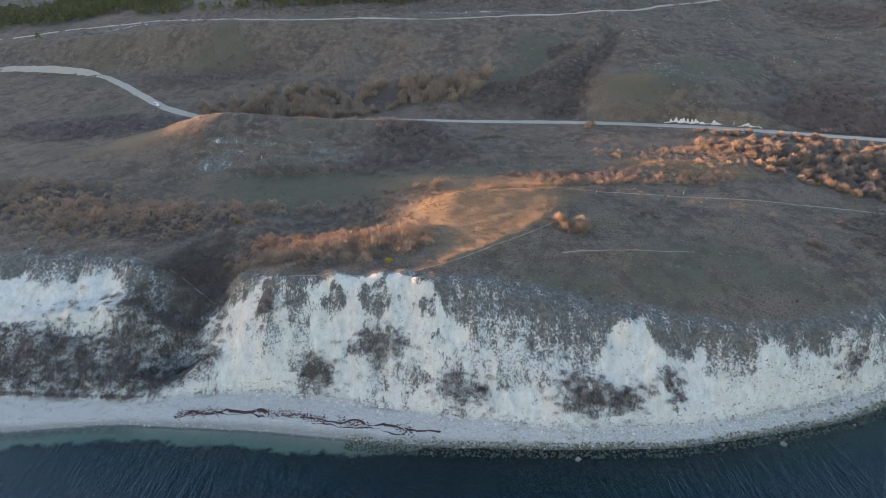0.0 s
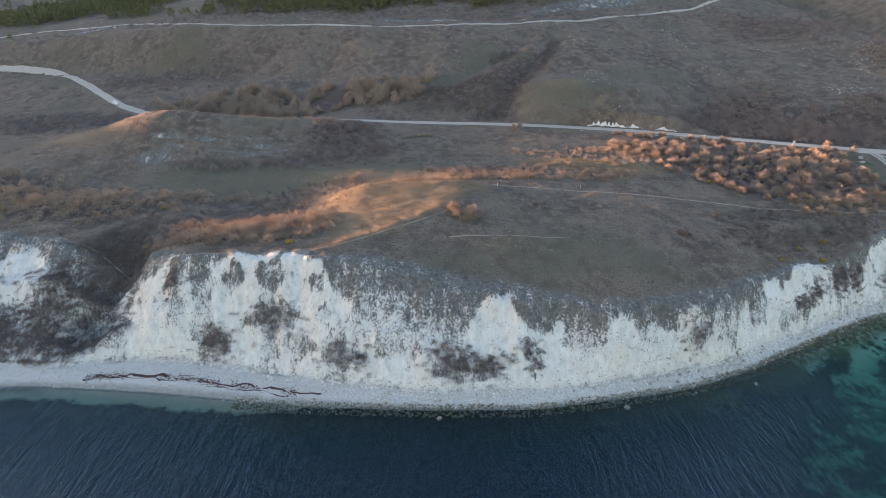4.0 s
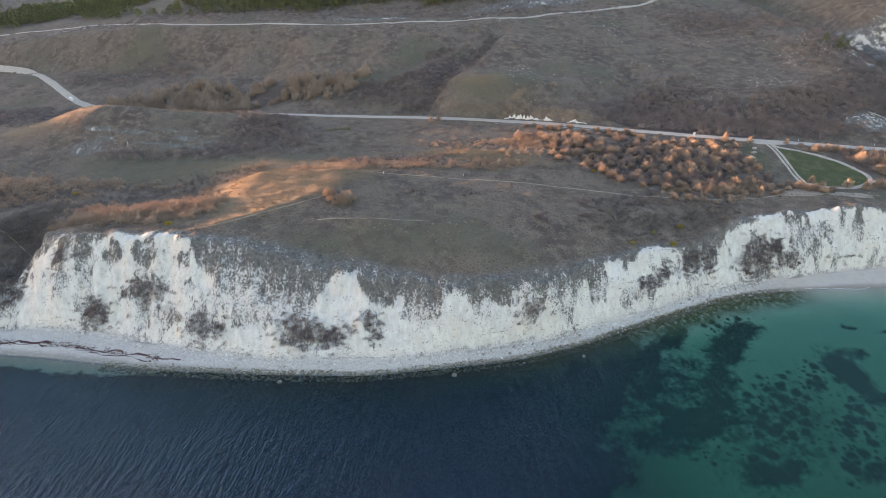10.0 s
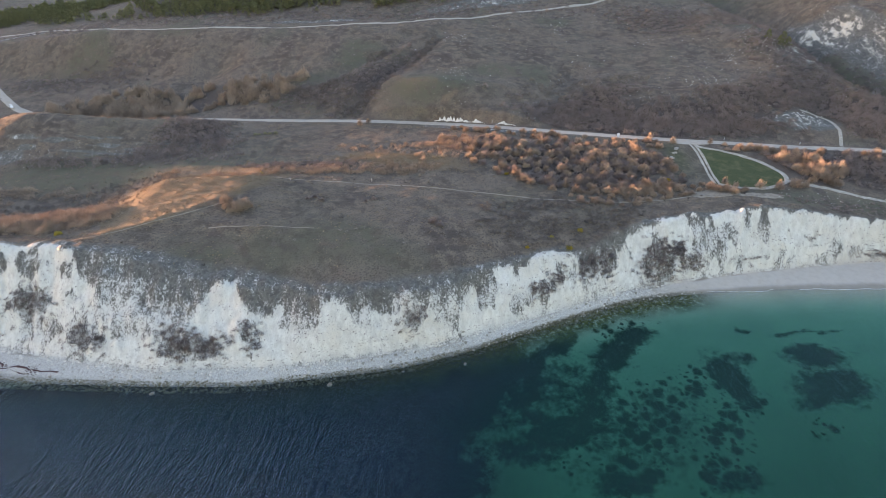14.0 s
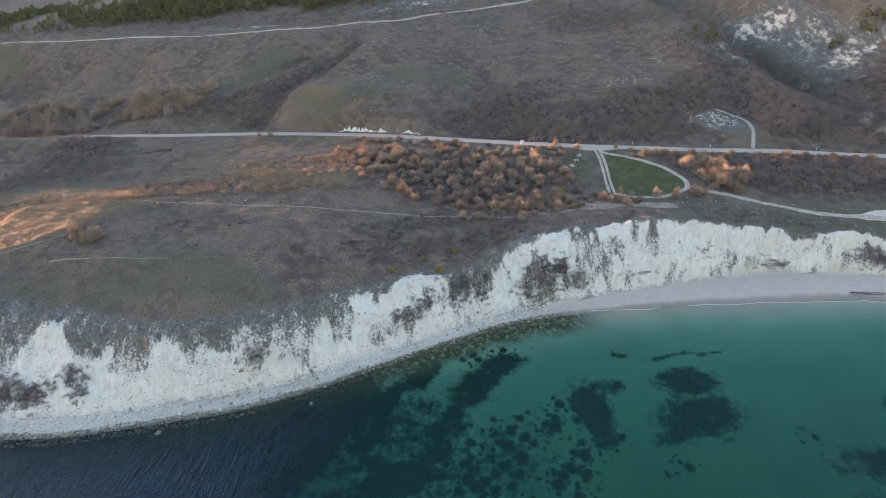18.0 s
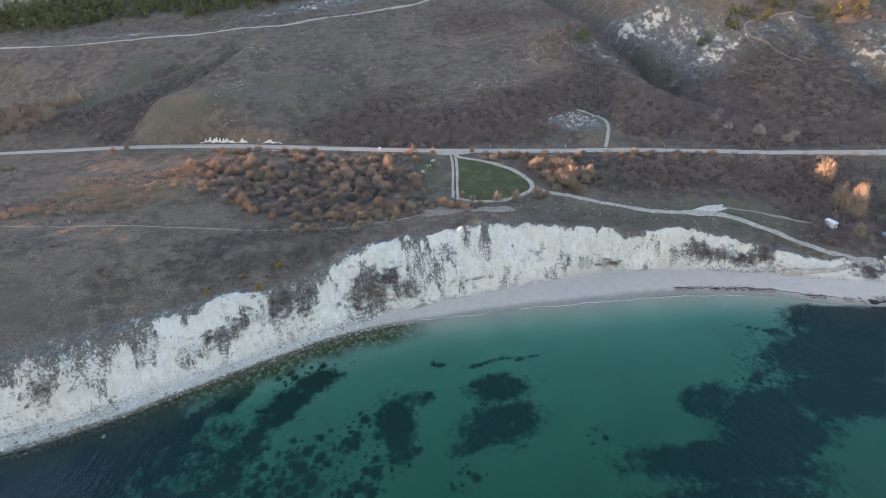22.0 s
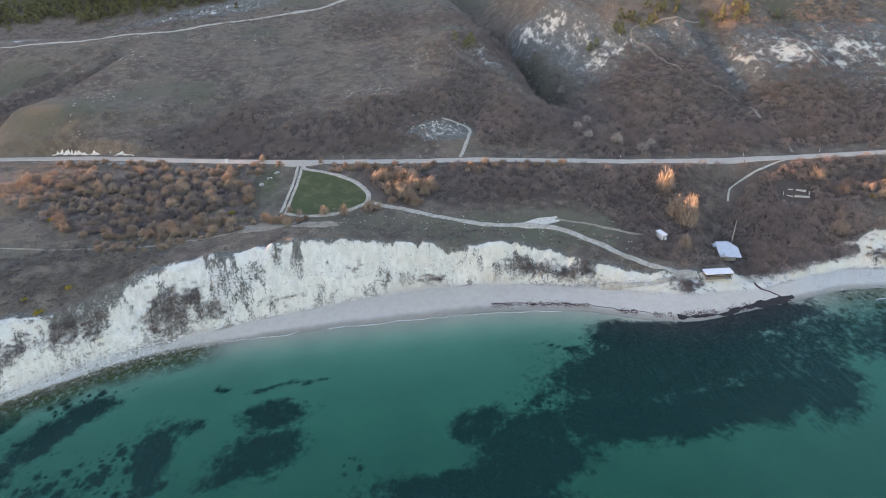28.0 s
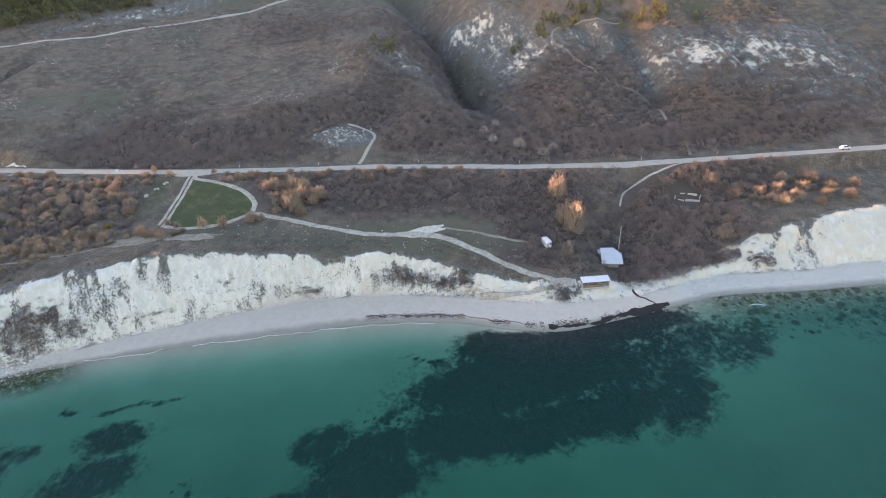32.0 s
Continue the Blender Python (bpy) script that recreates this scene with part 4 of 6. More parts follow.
ribbon("path", [(-104, 156), (-90, 154), (-80, 149), (-70, 141), (-59, 138.5), (-33, 137.6), (-19, 137.2), (-7.7, 138.9), (3.7, 145), (15.9, 151.3), (28.8, 158), (36, 163)], 0.28, FOOTPATH, "trodden footpath along the cliff edge", "path", 0.04, 0.5)
ribbon("path", [(40, 193), (82, 189), (110, 186), (148, 182), (191, 176), (212, 178), (232, 183), (241, 190)], 0.8, FOOTPATH, "faint footpath across the grassy plateau", "path", 0.04, 0.5)
ribbon("path", [(36, 148.4), (47, 147.7), (62, 147.2), (76, 147)], 0.4, FOOTPATH, "thin pale path on the grassy brow", "path", 0.04, 0.6)


# ---- plants ----
def crown_mesh(seed, n, up, width, length, flat=0.85, hollow=0.35):
    """A bare, hazy crown about the origin, one unit in radius: slender twigs that point outwards and up. Verts and triangles."""
    rng = np.random.default_rng(seed)
    d = rng.normal(size=(n, 3))
    d[:, 2] = np.abs(d[:, 2]) * 0.9 + 0.05
    d /= np.linalg.norm(d, axis=1)[:, None]
    lump = 1 + 0.14 * np.sin(3 * np.arctan2(d[:, 1], d[:, 0]) + seed) + 0.08 * np.sin(7 * d[:, 0] + 2.0 * seed)
    r = (hollow + (1 - hollow) * rng.random(n) ** 0.6) * lump
    c = d * r[:, None] * np.array([1, 1, flat * (1 + 0.3 * up)])
    way = d + np.array([0, 0, up]) + 0.45 * rng.normal(size=(n, 3))
    way /= np.linalg.norm(way, axis=1)[:, None]
    side = np.cross(way, rng.normal(size=(n, 3)))
    side /= np.linalg.norm(side, axis=1)[:, None]
    ln = length * (0.6 + 0.8 * rng.random(n))[:, None]
    wd = width * (0.6 + 0.8 * rng.random(n))[:, None]
    v = np.stack([c - way * ln * 0.5 - side * wd, c - way * ln * 0.5 + side * wd, c + way * ln * 0.5], 1).reshape(-1, 3)
    v[:, 2] = np.maximum(v[:, 2], 0.0)
    return v, np.arange(3 * n).reshape(-1, 3)


CROWNS = [crown_mesh(k, 620, 0.45, 0.030, 0.34) for k in range(5)]
UPRIGHT = [crown_mesh(20 + k, 620, 0.7, 0.024, 0.34, 1.05) for k in range(3)]
ROUNDED = [crown_mesh(30 + k, 800, 0.55, 0.021, 0.34, 1.05) for k in range(3)]
THIN = [crown_mesh(40 + k, 150, 0.55, 0.036, 0.34, 0.85, 0.4) for k in range(6)]
DOME = [crown_mesh(120 + k, 300, 0.40, 0.026, 0.26, 0.9, 0.58) for k in range(5)]
SMALL = [crown_mesh(100 + k, 44, 0.5, 0.095, 0.50) for k in range(5)]
TUFT = [crown_mesh(60 + k, 7, 0.9, 0.26, 0.9, 0.5, 0.1) for k in range(4)]


def conifer_shape(seed, n=130):
    rng = np.random.default_rng(seed)
    h = rng.random(n) ** 0.8
    a = rng.random(n) * 2 * math.pi
    r = (1 - h) * (0.75 + 0.35 * rng.random(n)) + 0.04
    c = np.stack([r * np.cos(a), r * np.sin(a), 0.35 + 2.2 * h], 1)
    out = np.stack([np.cos(a), np.sin(a), -0.25 + 0 * a], 1)
    sd = np.stack([-np.sin(a), np.cos(a), 0.5 * rng.normal(size=n)], 1) * 0.19
    v = np.stack([c - 0.3 * out * r[:, None] - sd, c - 0.3 * out * r[:, None] + sd, c + out * 0.30], 1).reshape(-1, 3)
    return v, np.arange(3 * n).reshape(-1, 3)


PINES = [conifer_shape(k) for k in range(4)]


def trunk_bm(tall, r, limbs, seed, spread_=0.5):
    rng = random.Random(seed)
    bm = rod((0, 0, -0.3), (0.05, 0.02, tall * 0.55), r, r * 0.55, 7)
    for k in range(limbs):
        a = 2 * math.pi * k / limbs + rng.random()
        z0 = tall * (0.12 + 0.40 * rng.random())
        l = tall * (0.35 + 0.25 * rng.random())
        rod((0, 0, z0), (math.cos(a) * l * spread_, math.sin(a) * l * spread_, z0 + l * 0.8), r * 0.5, r * 0.12, 5, bm)
    return bm


def plant(name, label, category, group, crown, tall, material, trunk_r, limbs, seed, spread_=0.5, wide=1.0):
    """One plant of unit crown radius at the origin, as a thing with trunk and crown."""
    ob = thing(name, label, category, (0, 0, 0), 0, group)
    part("trunk", trunk_bm(tall, trunk_r, limbs, seed, spread_), BARK, ob)
    v, f = crown
    v = v * np.array([wide, wide, 1.0])
    me = mesh_from("crown", v + np.array([0, 0, tall * 0.12]), f, material)
    c = new("crown", me)
    c.parent = ob
    return ob


def scatter(n, test, area, seed, gap=0.0):
    """Places in the rectangle area where test(x, y), a chance, lets them stand, at least gap apart."""
    rng = np.random.default_rng(seed)
    x = rng.uniform(area[0], area[1], 40 * n)
    y = rng.uniform(area[2], area[3], 40 * n)
    keep = rng.random(40 * n) < test(x, y)
    x, y = x[keep], y[keep]
    if gap:
        taken, ok = {}, []
        for i, (a, b) in enumerate(zip(x, y)):
            key = (int(a // gap), int(b // gap))
            if any((a - p) ** 2 + (b - q) ** 2 < gap * gap for dx in (-1, 0, 1) for dy in (-1, 0, 1) for p, q in taken.get((key[0] + dx, key[1] + dy), ())):
                continue
            taken.setdefault(key, []).append((a, b))
            ok.append(i)
            if len(ok) >= n:
                break
        x, y = x[ok], y[ok]
    return x[:n], y[:n]


ROADS = [smooth_line(MAIN), smooth_line(UPPER), smooth_line([(247, 238), (243.5, 199)]), smooth_line(LOOP), smooth_line([(279, 200), (300, 191), (330, 179), (356, 175), (380, 156), (399, 147)]),
         smooth_line([(338, 178), (358, 181.5)]), smooth_line([(324, 235), (330, 248), (334, 262), (320, 270)]), smooth_line([(472, 202), (443, 195), (432, 185)])]
_road_pts = np.vstack(ROADS)
CLEAR = [(407, 145, 6.0), (416.5, 158, 5.2), (395, 167, 2.6), (260, 212, 21), (256, 200, 10), (318, 262, 9), (459, 181.5, 8), (345, 180, 10), (380, 168, 6), (236, 222, 7)]


def free(x, y, room=5.0):
    """0 on roads and open places, else 1."""
    ok = np.ones(x.shape)
    for cx, cy, r in CLEAR:
        ok[np.hypot(x - cx, y - cy) < r] = 0
    near = np.abs(x[:, None] - _road_pts[None, ::2, 0]) < room
    for i in np.nonzero(near.any(1))[0]:
        q = _road_pts[::2]
        if (np.hypot(q[:, 0] - x[i], q[:, 1] - y[i]) < room).any():
            ok[i] = 0
    return ok


def stuff(name, label, category, shapes, x, y, size, tall, material, seed, sink=0.1, z=None):
    """Many small plants or stones in one mesh."""
    rng = np.random.default_rng(seed)
    z = height(x, y) if z is None else z
    vs, fs, tones, base = [], [], [], 0
    pick = rng.integers(0, len(shapes), len(x))
    for k, (v, f) in enumerate(shapes):
        i = np.nonzero(pick == k)[0]
        if not len(i):
            continue
        a = rng.random(len(i)) * 2 * math.pi
        s = size[i] if isinstance(size, np.ndarray) else size * (0.6 + 0.8 * rng.random(len(i)))
        h = s * tall * (0.8 + 0.4 * rng.random(len(i)))
        ca, sa = np.cos(a)[:, None], np.sin(a)[:, None]
        px = (v[None, :, 0] * ca - v[None, :, 1] * sa) * s[:, None] + x[i][:, None]
        py = (v[None, :, 0] * sa + v[None, :, 1] * ca) * s[:, None] + y[i][:, None]
        pz = v[None, :, 2] * h[:, None] + z[i][:, None] - sink * s[:, None]
        vs.append(np.stack([px, py, pz], -1).reshape(-1, 3))
        fs.append((f[None] + (np.arange(len(i)) * len(v))[:, None, None] + base).reshape(-1, f.shape[1]))
        tones.append(np.repeat(rng.random(len(i)), len(v)))
        base += len(i) * len(v)
    me = mesh_from(name, np.vstack(vs), np.vstack(fs), material)
    attribute(me, "tone", np.concatenate(tones))
    return tagged(new(name, me), label, category, kind="stuff")


def rock_shape(seed, sub=1):
    bm = bmesh.new()
    bmesh.ops.create_icosphere(bm, subdivisions=sub, radius=1.0)
    v = np.array([p.co[:] for p in bm.verts])
    f = np.array([[q.index for q in p.verts] for p in bm.faces])
    bm.free()
    rng = np.random.default_rng(seed)
    for _ in range(6):
        d = rng.normal(size=3)
        d /= np.linalg.norm(d)
        k = v @ d
        cut = 0.45 + 0.35 * rng.random()
        v = v - np.maximum(0, k - cut)[:, None] * d
    return v * np.array([1.0, 0.8, 0.6]), f


ROCKS = [rock_shape(k, 1) for k in range(6)]
BIGROCKS = [rock_shape(30 + k, 2) for k in range(5)]


# ---- the wood below the road: shrubs that stand apart ----
BARKY = varied("withered_herbs", (0.060, 0.050, 0.044), (0.085, 0.070, 0.058), (0.110, 0.092, 0.078))
SUNNY = [plant("shrub", "russet leafless shrub on the grassy coastal slope", "shrub", "shrubs below the road", CROWNS[k], 0.9, RUSSET, 0.07, 5, k) for k in range(4)]
GREYISH = [plant("shrub", "grey-brown bare shrub with fine twigs in a thicket", "shrub", "shrubs below the road", CROWNS[(k + 2) % 5], 0.9, TWIGS, 0.07, 5, 10 + k) for k in range(3)]
GOLDEN = [plant("bush", "small round bush with yellow autumn leaves on the grass", "bush", "yellow bushes", CROWNS[k], 0.6, YELLOW, 0.06, 4, 30 + k) for k in range(2)]
TALL = [plant("tree", "tall bare tree with pale upright branches", "tree", "bare trees by the stream", ROUNDED[k], 1.7, PALE, 0.08, 7, 50 + k, 0.5, 0.95) for k in range(3)]
ASHY = [plant("tree", "bare ash-grey tree in the dark wood above the road", "tree", "ashen trees in the ravine", ROUNDED[k], 1.7, ASHEN, 0.08, 7, 60 + k, 0.5, 0.95) for k in range(3)]
ORANGE_TREE = [plant("tree", "young roadside tree with russet bare crown", "tree", "roadside trees", UPRIGHT[k], 1.6, RUSSET, 0.08, 6, 70 + k, 0.45, 0.7) for k in range(3)]


def put(kinds, x, y, size, seed, tall=1.0):
    rng = random.Random(seed)
    for i, (a, b) in enumerate(zip(x, y)):
        kind = kinds[rng.randrange(len(kinds))]
        s = size * (0.7 + 0.6 * rng.random()) if not hasattr(size, "__len__") else size[i]
        m = pose(float(a), float(b), float(height(a, b)) - 0.1, 0, 0, rng.uniform(0, 360)) @ Matrix.Diagonal((s, s, s * tall * rng.uniform(0.85, 1.15), 1))
        copy_thing(kind, m)


def remove(kinds):
    for ob in kinds:
        for o in (*ob.children_recursive, ob):
            bpy.data.objects.remove(o)


def grove(x, y):
    v = 0.0
    for cx, cy, rx, ry, t, w in WOODS[:3]:
        v = np.maximum(v, w * bump(x, y, cx, cy, rx, ry, t))
    return v


gx, gy = scatter(130, lambda x, y: np.clip(1.3 * grove(x, y) - 0.25, 0, 1) * free(x, y, 5.5), (115, 245, 166, 252), 1, 4.2)
put(SUNNY, gx, gy, 2.5, 2, 1.1)
gx2, gy2 = scatter(115, lambda x, y: np.clip(1.3 * grove(x, y) - 0.3, 0, 1) * free(x, y, 5.5), (115, 245, 166, 252), 3, 4.6)
stuff("thicket", "grey-brown bare shrubs among the russet ones", "thicket", CROWNS, gx2, gy2, 2.6, 1.0, TWIGS, 4)
# bushes along the front of the lawn and the upper edge of the grove
ex, ey = scatter(44, lambda x, y: np.clip(1.2 * bump(x, y, 214, 189, 22, 7) + bump(x, y, 250, 188, 12, 2.5) - 0.2, 0, 1) * free(x, y, 3.2), (180, 270, 178, 200), 61, 3.0)
put(SUNNY, ex, ey, 2.0, 62, 1.15)
ex, ey = scatter(34, lambda x, y: (np.abs(y - road_y(x) + 10) < 4.5) * 1.0, (128, 232, 225, 275), 63, 3.4)
put(SUNNY, ex, ey, 2.1, 64)
wx0, wy0 = scatter(90, lambda x, y: np.clip(1.3 * bump(x, y, 202, 184, 24, 9, 8) + 0.9 * bump(x, y, 140, 240, 26, 9, -14) - 0.25, 0, 1) * free(x, y, 3.2) * (y > top_y(x) + 4), (105, 240, 160, 258), 71, 2.6)
stuff("thicket", "loose russet bushes about the edge of the wood", "thicket", CROWNS, wx0, wy0, 1.7, 1.0, RUSSET, 72)
# the bright clump at the end of the lawn and the row below the road
ex, ey = scatter(26, lambda x, y: np.clip(1.4 * bump(x, y, 296, 209, 9, 12, -20), 0, 1) * free(x, y, 3.5), (280, 315, 192, 232), 5, 3.0)
put(SUNNY, ex, ey, 3.1, 6, 1.3)
ex, ey = scatter(34, lambda x, y: (np.abs(y - road_y(x) + 8.5) < 4) * 1.0, (262, 372, 205, 240), 7, 3.2)
put(SUNNY, ex, ey, 2.1, 8, 1.1)
put(ORANGE_TREE, [239, 258, 230, 270, 281, 75, 79, 248, 262, 270, 252, 284], [235.5, 236, 243, 229, 226, 272, 278, 194.5, 191, 190, 192, 194], 2.7, 9)
put(GOLDEN, [152, 224, 198, 155, 165, 177, 171, -75, -142, -80, -19, 40], [202, 198, 208, 146, 153, 158, 148, 158, 189, 185, 145, 200], 1.3, 10, 0.9)
put(GREYISH, [120, 122.5], [153.5, 152], 1.7, 11)
put(SUNNY, [39, 41, 43.5, 45.5, 40, 42.5, 44.5, 38, 47], [160, 158.5, 159, 160.5, 162, 161.5, 163, 163, 162], 2.2, 12, 1.25)
put(GREYISH, [68, 70.5, 74, 92, 95], [172, 173.5, 171, 170, 172], 1.1, 17, 0.8)
# bare trees by the stream and the beach house
put(TALL, [407, 401], [192.3, 161], [4.4, 3.0], 13, 1.5)
put(TALL, [408.5, 405.5, 411], [174, 179.5, 176.5], [4.4, 3.6, 3.8], 19, 2.2)
put(ASHY, [402, 411, 388, 390.5, 404, 396, 417], [235, 226, 253, 243, 330, 262, 230], [3.6, 3.2, 2.8, 2.6, 3.2, 2.6, 2.6], 14)
put(SUNNY, [466, 468, 489, 497, 493, 507, 517, 473, 479, 507, 512, 500, 484, 522, 503, 463, 491, 514, 528, 520], [161.5, 165, 177, 177, 168, 164.5, 172, 188, 178.5, 175, 168, 170, 183, 178, 184, 157.5, 172, 181, 173, 165], 3.2, 15, 1.1)
put(GOLDEN, [508, 487], [183, 172.5], 1.6, 16)
remove(SUNNY + GREYISH + GOLDEN + TALL + ASHY + ORANGE_TREE)


# ---- thickets, too dense to count ----
def zone(i, lo=0.2, gain=1.5):
    cx, cy, rx, ry, t, w = WOODS[i]
    return lambda x, y: np.clip(gain * (w * bump(x, y, cx, cy, rx, ry, t) - lo), 0, 1) * free(x, y, 4.5)


def thicket(name, label, zones, n, size, material, seed, tall=1.0, gap=1.7, lo=0.2, shapes=THIN):
    xs, ys = [], []
    for j, i in enumerate(zones):
        cx, cy, rx, ry, t, w = WOODS[i]
        r = 1.35 * max(rx, ry)
        a, b = scatter(n[j], zone(i, lo), (cx - r, cx + r, cy - r, cy + r), seed + j, gap)
        xs.append(a)
        ys.append(b)
    x, y = np.concatenate(xs), np.concatenate(ys)
    ok = (y > top_y(x) + 1.0) | ((x < -60) & (x > -105) | (x > 424) & (x < 462)) & (y > foot_y(x) + 2.5)
    stuff(name, label, "thicket", shapes, x[ok], y[ok], size, tall, material, seed)


def belt(name, label, spots, n, area, shapes, size, tall, material, seed, gap=2.0, room=4.5):
    """Plants in uneven spots: centre, half widths and turn of each."""
    def chance(x, y):
        v = 0.0
        for cx, cy, rx, ry, t in spots:
            v = np.maximum(v, bump(x, y, cx, cy, rx, ry, t))
        return np.clip(1.7 * v - 0.45 + 0.35 * fbm(x / 9, y / 7, 2, seed), 0, 1) * free(x, y, room)
    x, y = scatter(n, chance, area, seed, gap)
    stuff(name, label, "thicket", shapes, x, y, size, tall, material, seed)


thicket("thicket", "dense grey-brown leafless thicket below the coast road", (0, 1, 2, 3, 4), (130, 80, 100, 320, 200), 1.8, TWIGS, 100)
thicket("thicket", "dark bare wood in the stream valley and above the beach", (5, 6, 30), (260, 330, 110), 2.1, TWIGS, 120, 1.1)
thicket("thicket", "grey-brown bare wood on the slope above the road", (7, 8, 9, 10), (230, 120, 200, 200), 1.9, TWIGS, 140, 1.1)
thicket("thicket", "dark bare wood filling the ravine mouth", (11, 14), (420, 320), 2.2, TWIGS, 160, 1.2)
thicket("thicket", "dense brown scrub over the far hillside", (12, 13, 28, 29, 31), (520, 400, 260, 130, 220), 1.9, TWIGS, 180, 1.0, 2.0)
thicket("thicket", "dense dark wood above the coast road", (32, 33, 34), (300, 160, 200), 2.0, TWIGS, 170, 1.15)
thicket("thicket", "dense dark wood at the foot of the hill", (35, 36), (300, 280), 2.0, TWIGS, 175, 1.1)
thicket("thicket", "brown scrub round the beach house", (37, 38), (190, 90), 1.7, TWIGS, 178, 1.0, 1.5)
thicket("thicket", "scrub among the torn chalk of the hill", (39, 40), (110, 240), 1.5, TWIGS, 185, 0.9, 2.0)
vx, vy = scatter(700, lambda x, y: np.clip(1.6 * trench(x, y, [(399, 262), (397, 305), (384, 350), (372, 400), (362, 460)], 34) - 0.15, 0, 1) * (0.35 + 0.65 * (fbm(x / 9, y / 9, 2, 209) > -0.05)), (330, 440, 262, 470), 210, 1.8)
stuff("thicket", "dark scrub on the steep walls of the ravine", "thicket", THIN, vx, vy, 1.7, 1.0, TWIGS, 211)
thicket("thicket", "brown scrub in gullies of the grassy slope", (15, 16, 18, 26, 27), (200, 160, 300, 300, 260), 1.9, TWIGS, 200, 1.0, 2.0)
TALLCROWNS = [crown_mesh(80 + k, 460, 0.7, 0.032, 0.36, 1.0) for k in range(4)]
bx_, by_ = scatter(190, lambda x, y: zone(17, 0.1)(x, y) * (fbm(x / 14, y / 10, 2, 207) > -0.25), (-150, 40, 306, 352), 205, 3.0)
stuff("grove", "grey-brown bare trees with domed crowns behind the ridge", "grove", TALLCROWNS, bx_, by_, 3.3, 1.2, RUSSET, 206)
thicket("thicket", "russet scrub on the cliff top beside the mound", (20, 21, 22), (200, 200, 170), 1.7, RUSSET, 220, 1.0, 2.0, 0.2, DOME)
thicket("thicket", "low brown scrub in the dip before the ridge", (23, 24, 25), (170, 160, 130), 1.5, TWIGS, 240, 1.0)
thicket("thicket", "dark scrub that fills a gully in the cliff", (19,), (420,), 1.6, THORN, 260, 0.9, 1.3)
belt("thicket", "dark brown thicket on the foot of the cliff beside the gully", [(-120, 128, 26, 7, 0), (-94, 132, 12, 12, 0), (-150, 130, 20, 7, 0)], 520, (-180, -74, 116, 152), THIN, 1.5, 1.0, THORN, 262, 1.3)
belt("thicket", "domed grey-brown bushes along the upper side of the road", [(205, 272, 50, 13, -18), (262, 259, 36, 9, -8), (358, 250, 26, 13, -6), (402, 238, 36, 11, -8), (452, 230, 44, 13, -4), (522, 222, 46, 13, -5)], 560, (140, 570, 205, 300), DOME, 2.3, 1.05, TWIGS, 264, 2.8)
belt("thicket", "domed dark bushes climbing the slope above the road", [(205, 305, 30, 22, 20), (232, 318, 18, 10, 0), (300, 284, 34, 16, 0), (352, 290, 26, 30, 10), (325, 425, 40, 12, 10), (455, 275, 34, 18, 0), (520, 255, 44, 16, 0)], 520, (160, 580, 235, 440), DOME, 1.9, 0.95, DARK, 266, 2.6)
belt("thicket", "bare grey bushes below the road and round the stream", [(330, 210, 50, 12, -8), (395, 195, 26, 16, -10), (446, 168, 22, 14, 0), (470, 190, 30, 9, 0), (436, 158, 12, 9, 0), (424, 200, 16, 6, -8), (448, 186, 10, 8, 0)], 430, (270, 520, 145, 232), DOME, 2.0, 1.1, TWIGS, 268, 2.4)
belt("thicket", "rusty rounded bushes on the shelf above the cliff", [(-40, 162, 28, 9, 0), (-20, 158, 14, 9, 20), (-138, 192, 42, 12, 0), (-108, 203, 10, 5, 0), (-190, 218, 26, 12, 0)], 230, (-240, 4, 142, 236), DOME, 2.5, 1.0, RUSSET, 270, 2.6)
belt("thicket", "dark bare trees in the hollow east of the ridge", [(-16, 262, 18, 16, 0), (-28, 240, 16, 7, 0), (2, 246, 12, 8, 0), (-60, 230, 34, 4, 0)], 150, (-110, 30, 220, 290), DOME, 2.1, 1.15, TWIGS, 276, 2.4)
belt("thicket", "dark bushes crowding round the beach house", [(403, 154, 8, 4, 0), (398, 160, 9, 6, 0), (425, 150, 7, 5, 0), (409, 166, 6, 4, 0), (428, 158, 6, 8, 0)], 120, (385, 440, 142, 176), DOME, 1.9, 1.05, TWIGS, 280, 1.8, 2.6)
belt("thicket", "tawny leafless bushes crowding the cliff edge beside the mound", [(-36, 157, 17, 8, 4), (-24, 164, 11, 7, 0), (-14, 160, 7, 8, 0), (-58, 152, 10, 3, 0)], 190, (-76, 0, 144, 180), DOME, 2.8, 1.1, RUSSET, 284, 2.1)
belt("scrub", "withered grey-brown reeds in the hollow behind the cliff", [(-40, 180, 26, 12, 0), (-75, 172, 20, 8, 0), (-20, 200, 24, 8, 0), (-110, 178, 30, 8, 0)], 420, (-150, 10, 160, 215), THIN, 0.95, 1.0, THORN, 286, 1.6)
belt("thicket", "rounded tawny bushes dotted about the hollow", [(-70, 196, 30, 5, 0), (-24, 186, 4, 6, 0), (-60, 172, 7, 4, 0), (-8, 206, 8, 3, 0)], 46, (-120, 10, 165, 215), DOME, 2.0, 1.0, RUSSET, 288, 2.4)
belt("thicket", "tawny scrub along the crest of the ridge", [(-44, 279, 30, 2.5, -4), (-66, 276, 10, 2, 0)], 90, (-90, 0, 268, 288), THIN, 1.3, 1.0, RUSSET, 278, 1.6)
belt("thicket", "tawny reeds behind the crest of the mound", [(28, 198, 14, 4, 0), (62, 203, 24, 5, -4), (100, 203, 18, 5, 6), (118, 236, 16, 5, -14)], 360, (4, 140, 190, 245), THIN, 1.35, 1.25, RUSSET, 272, 1.4)
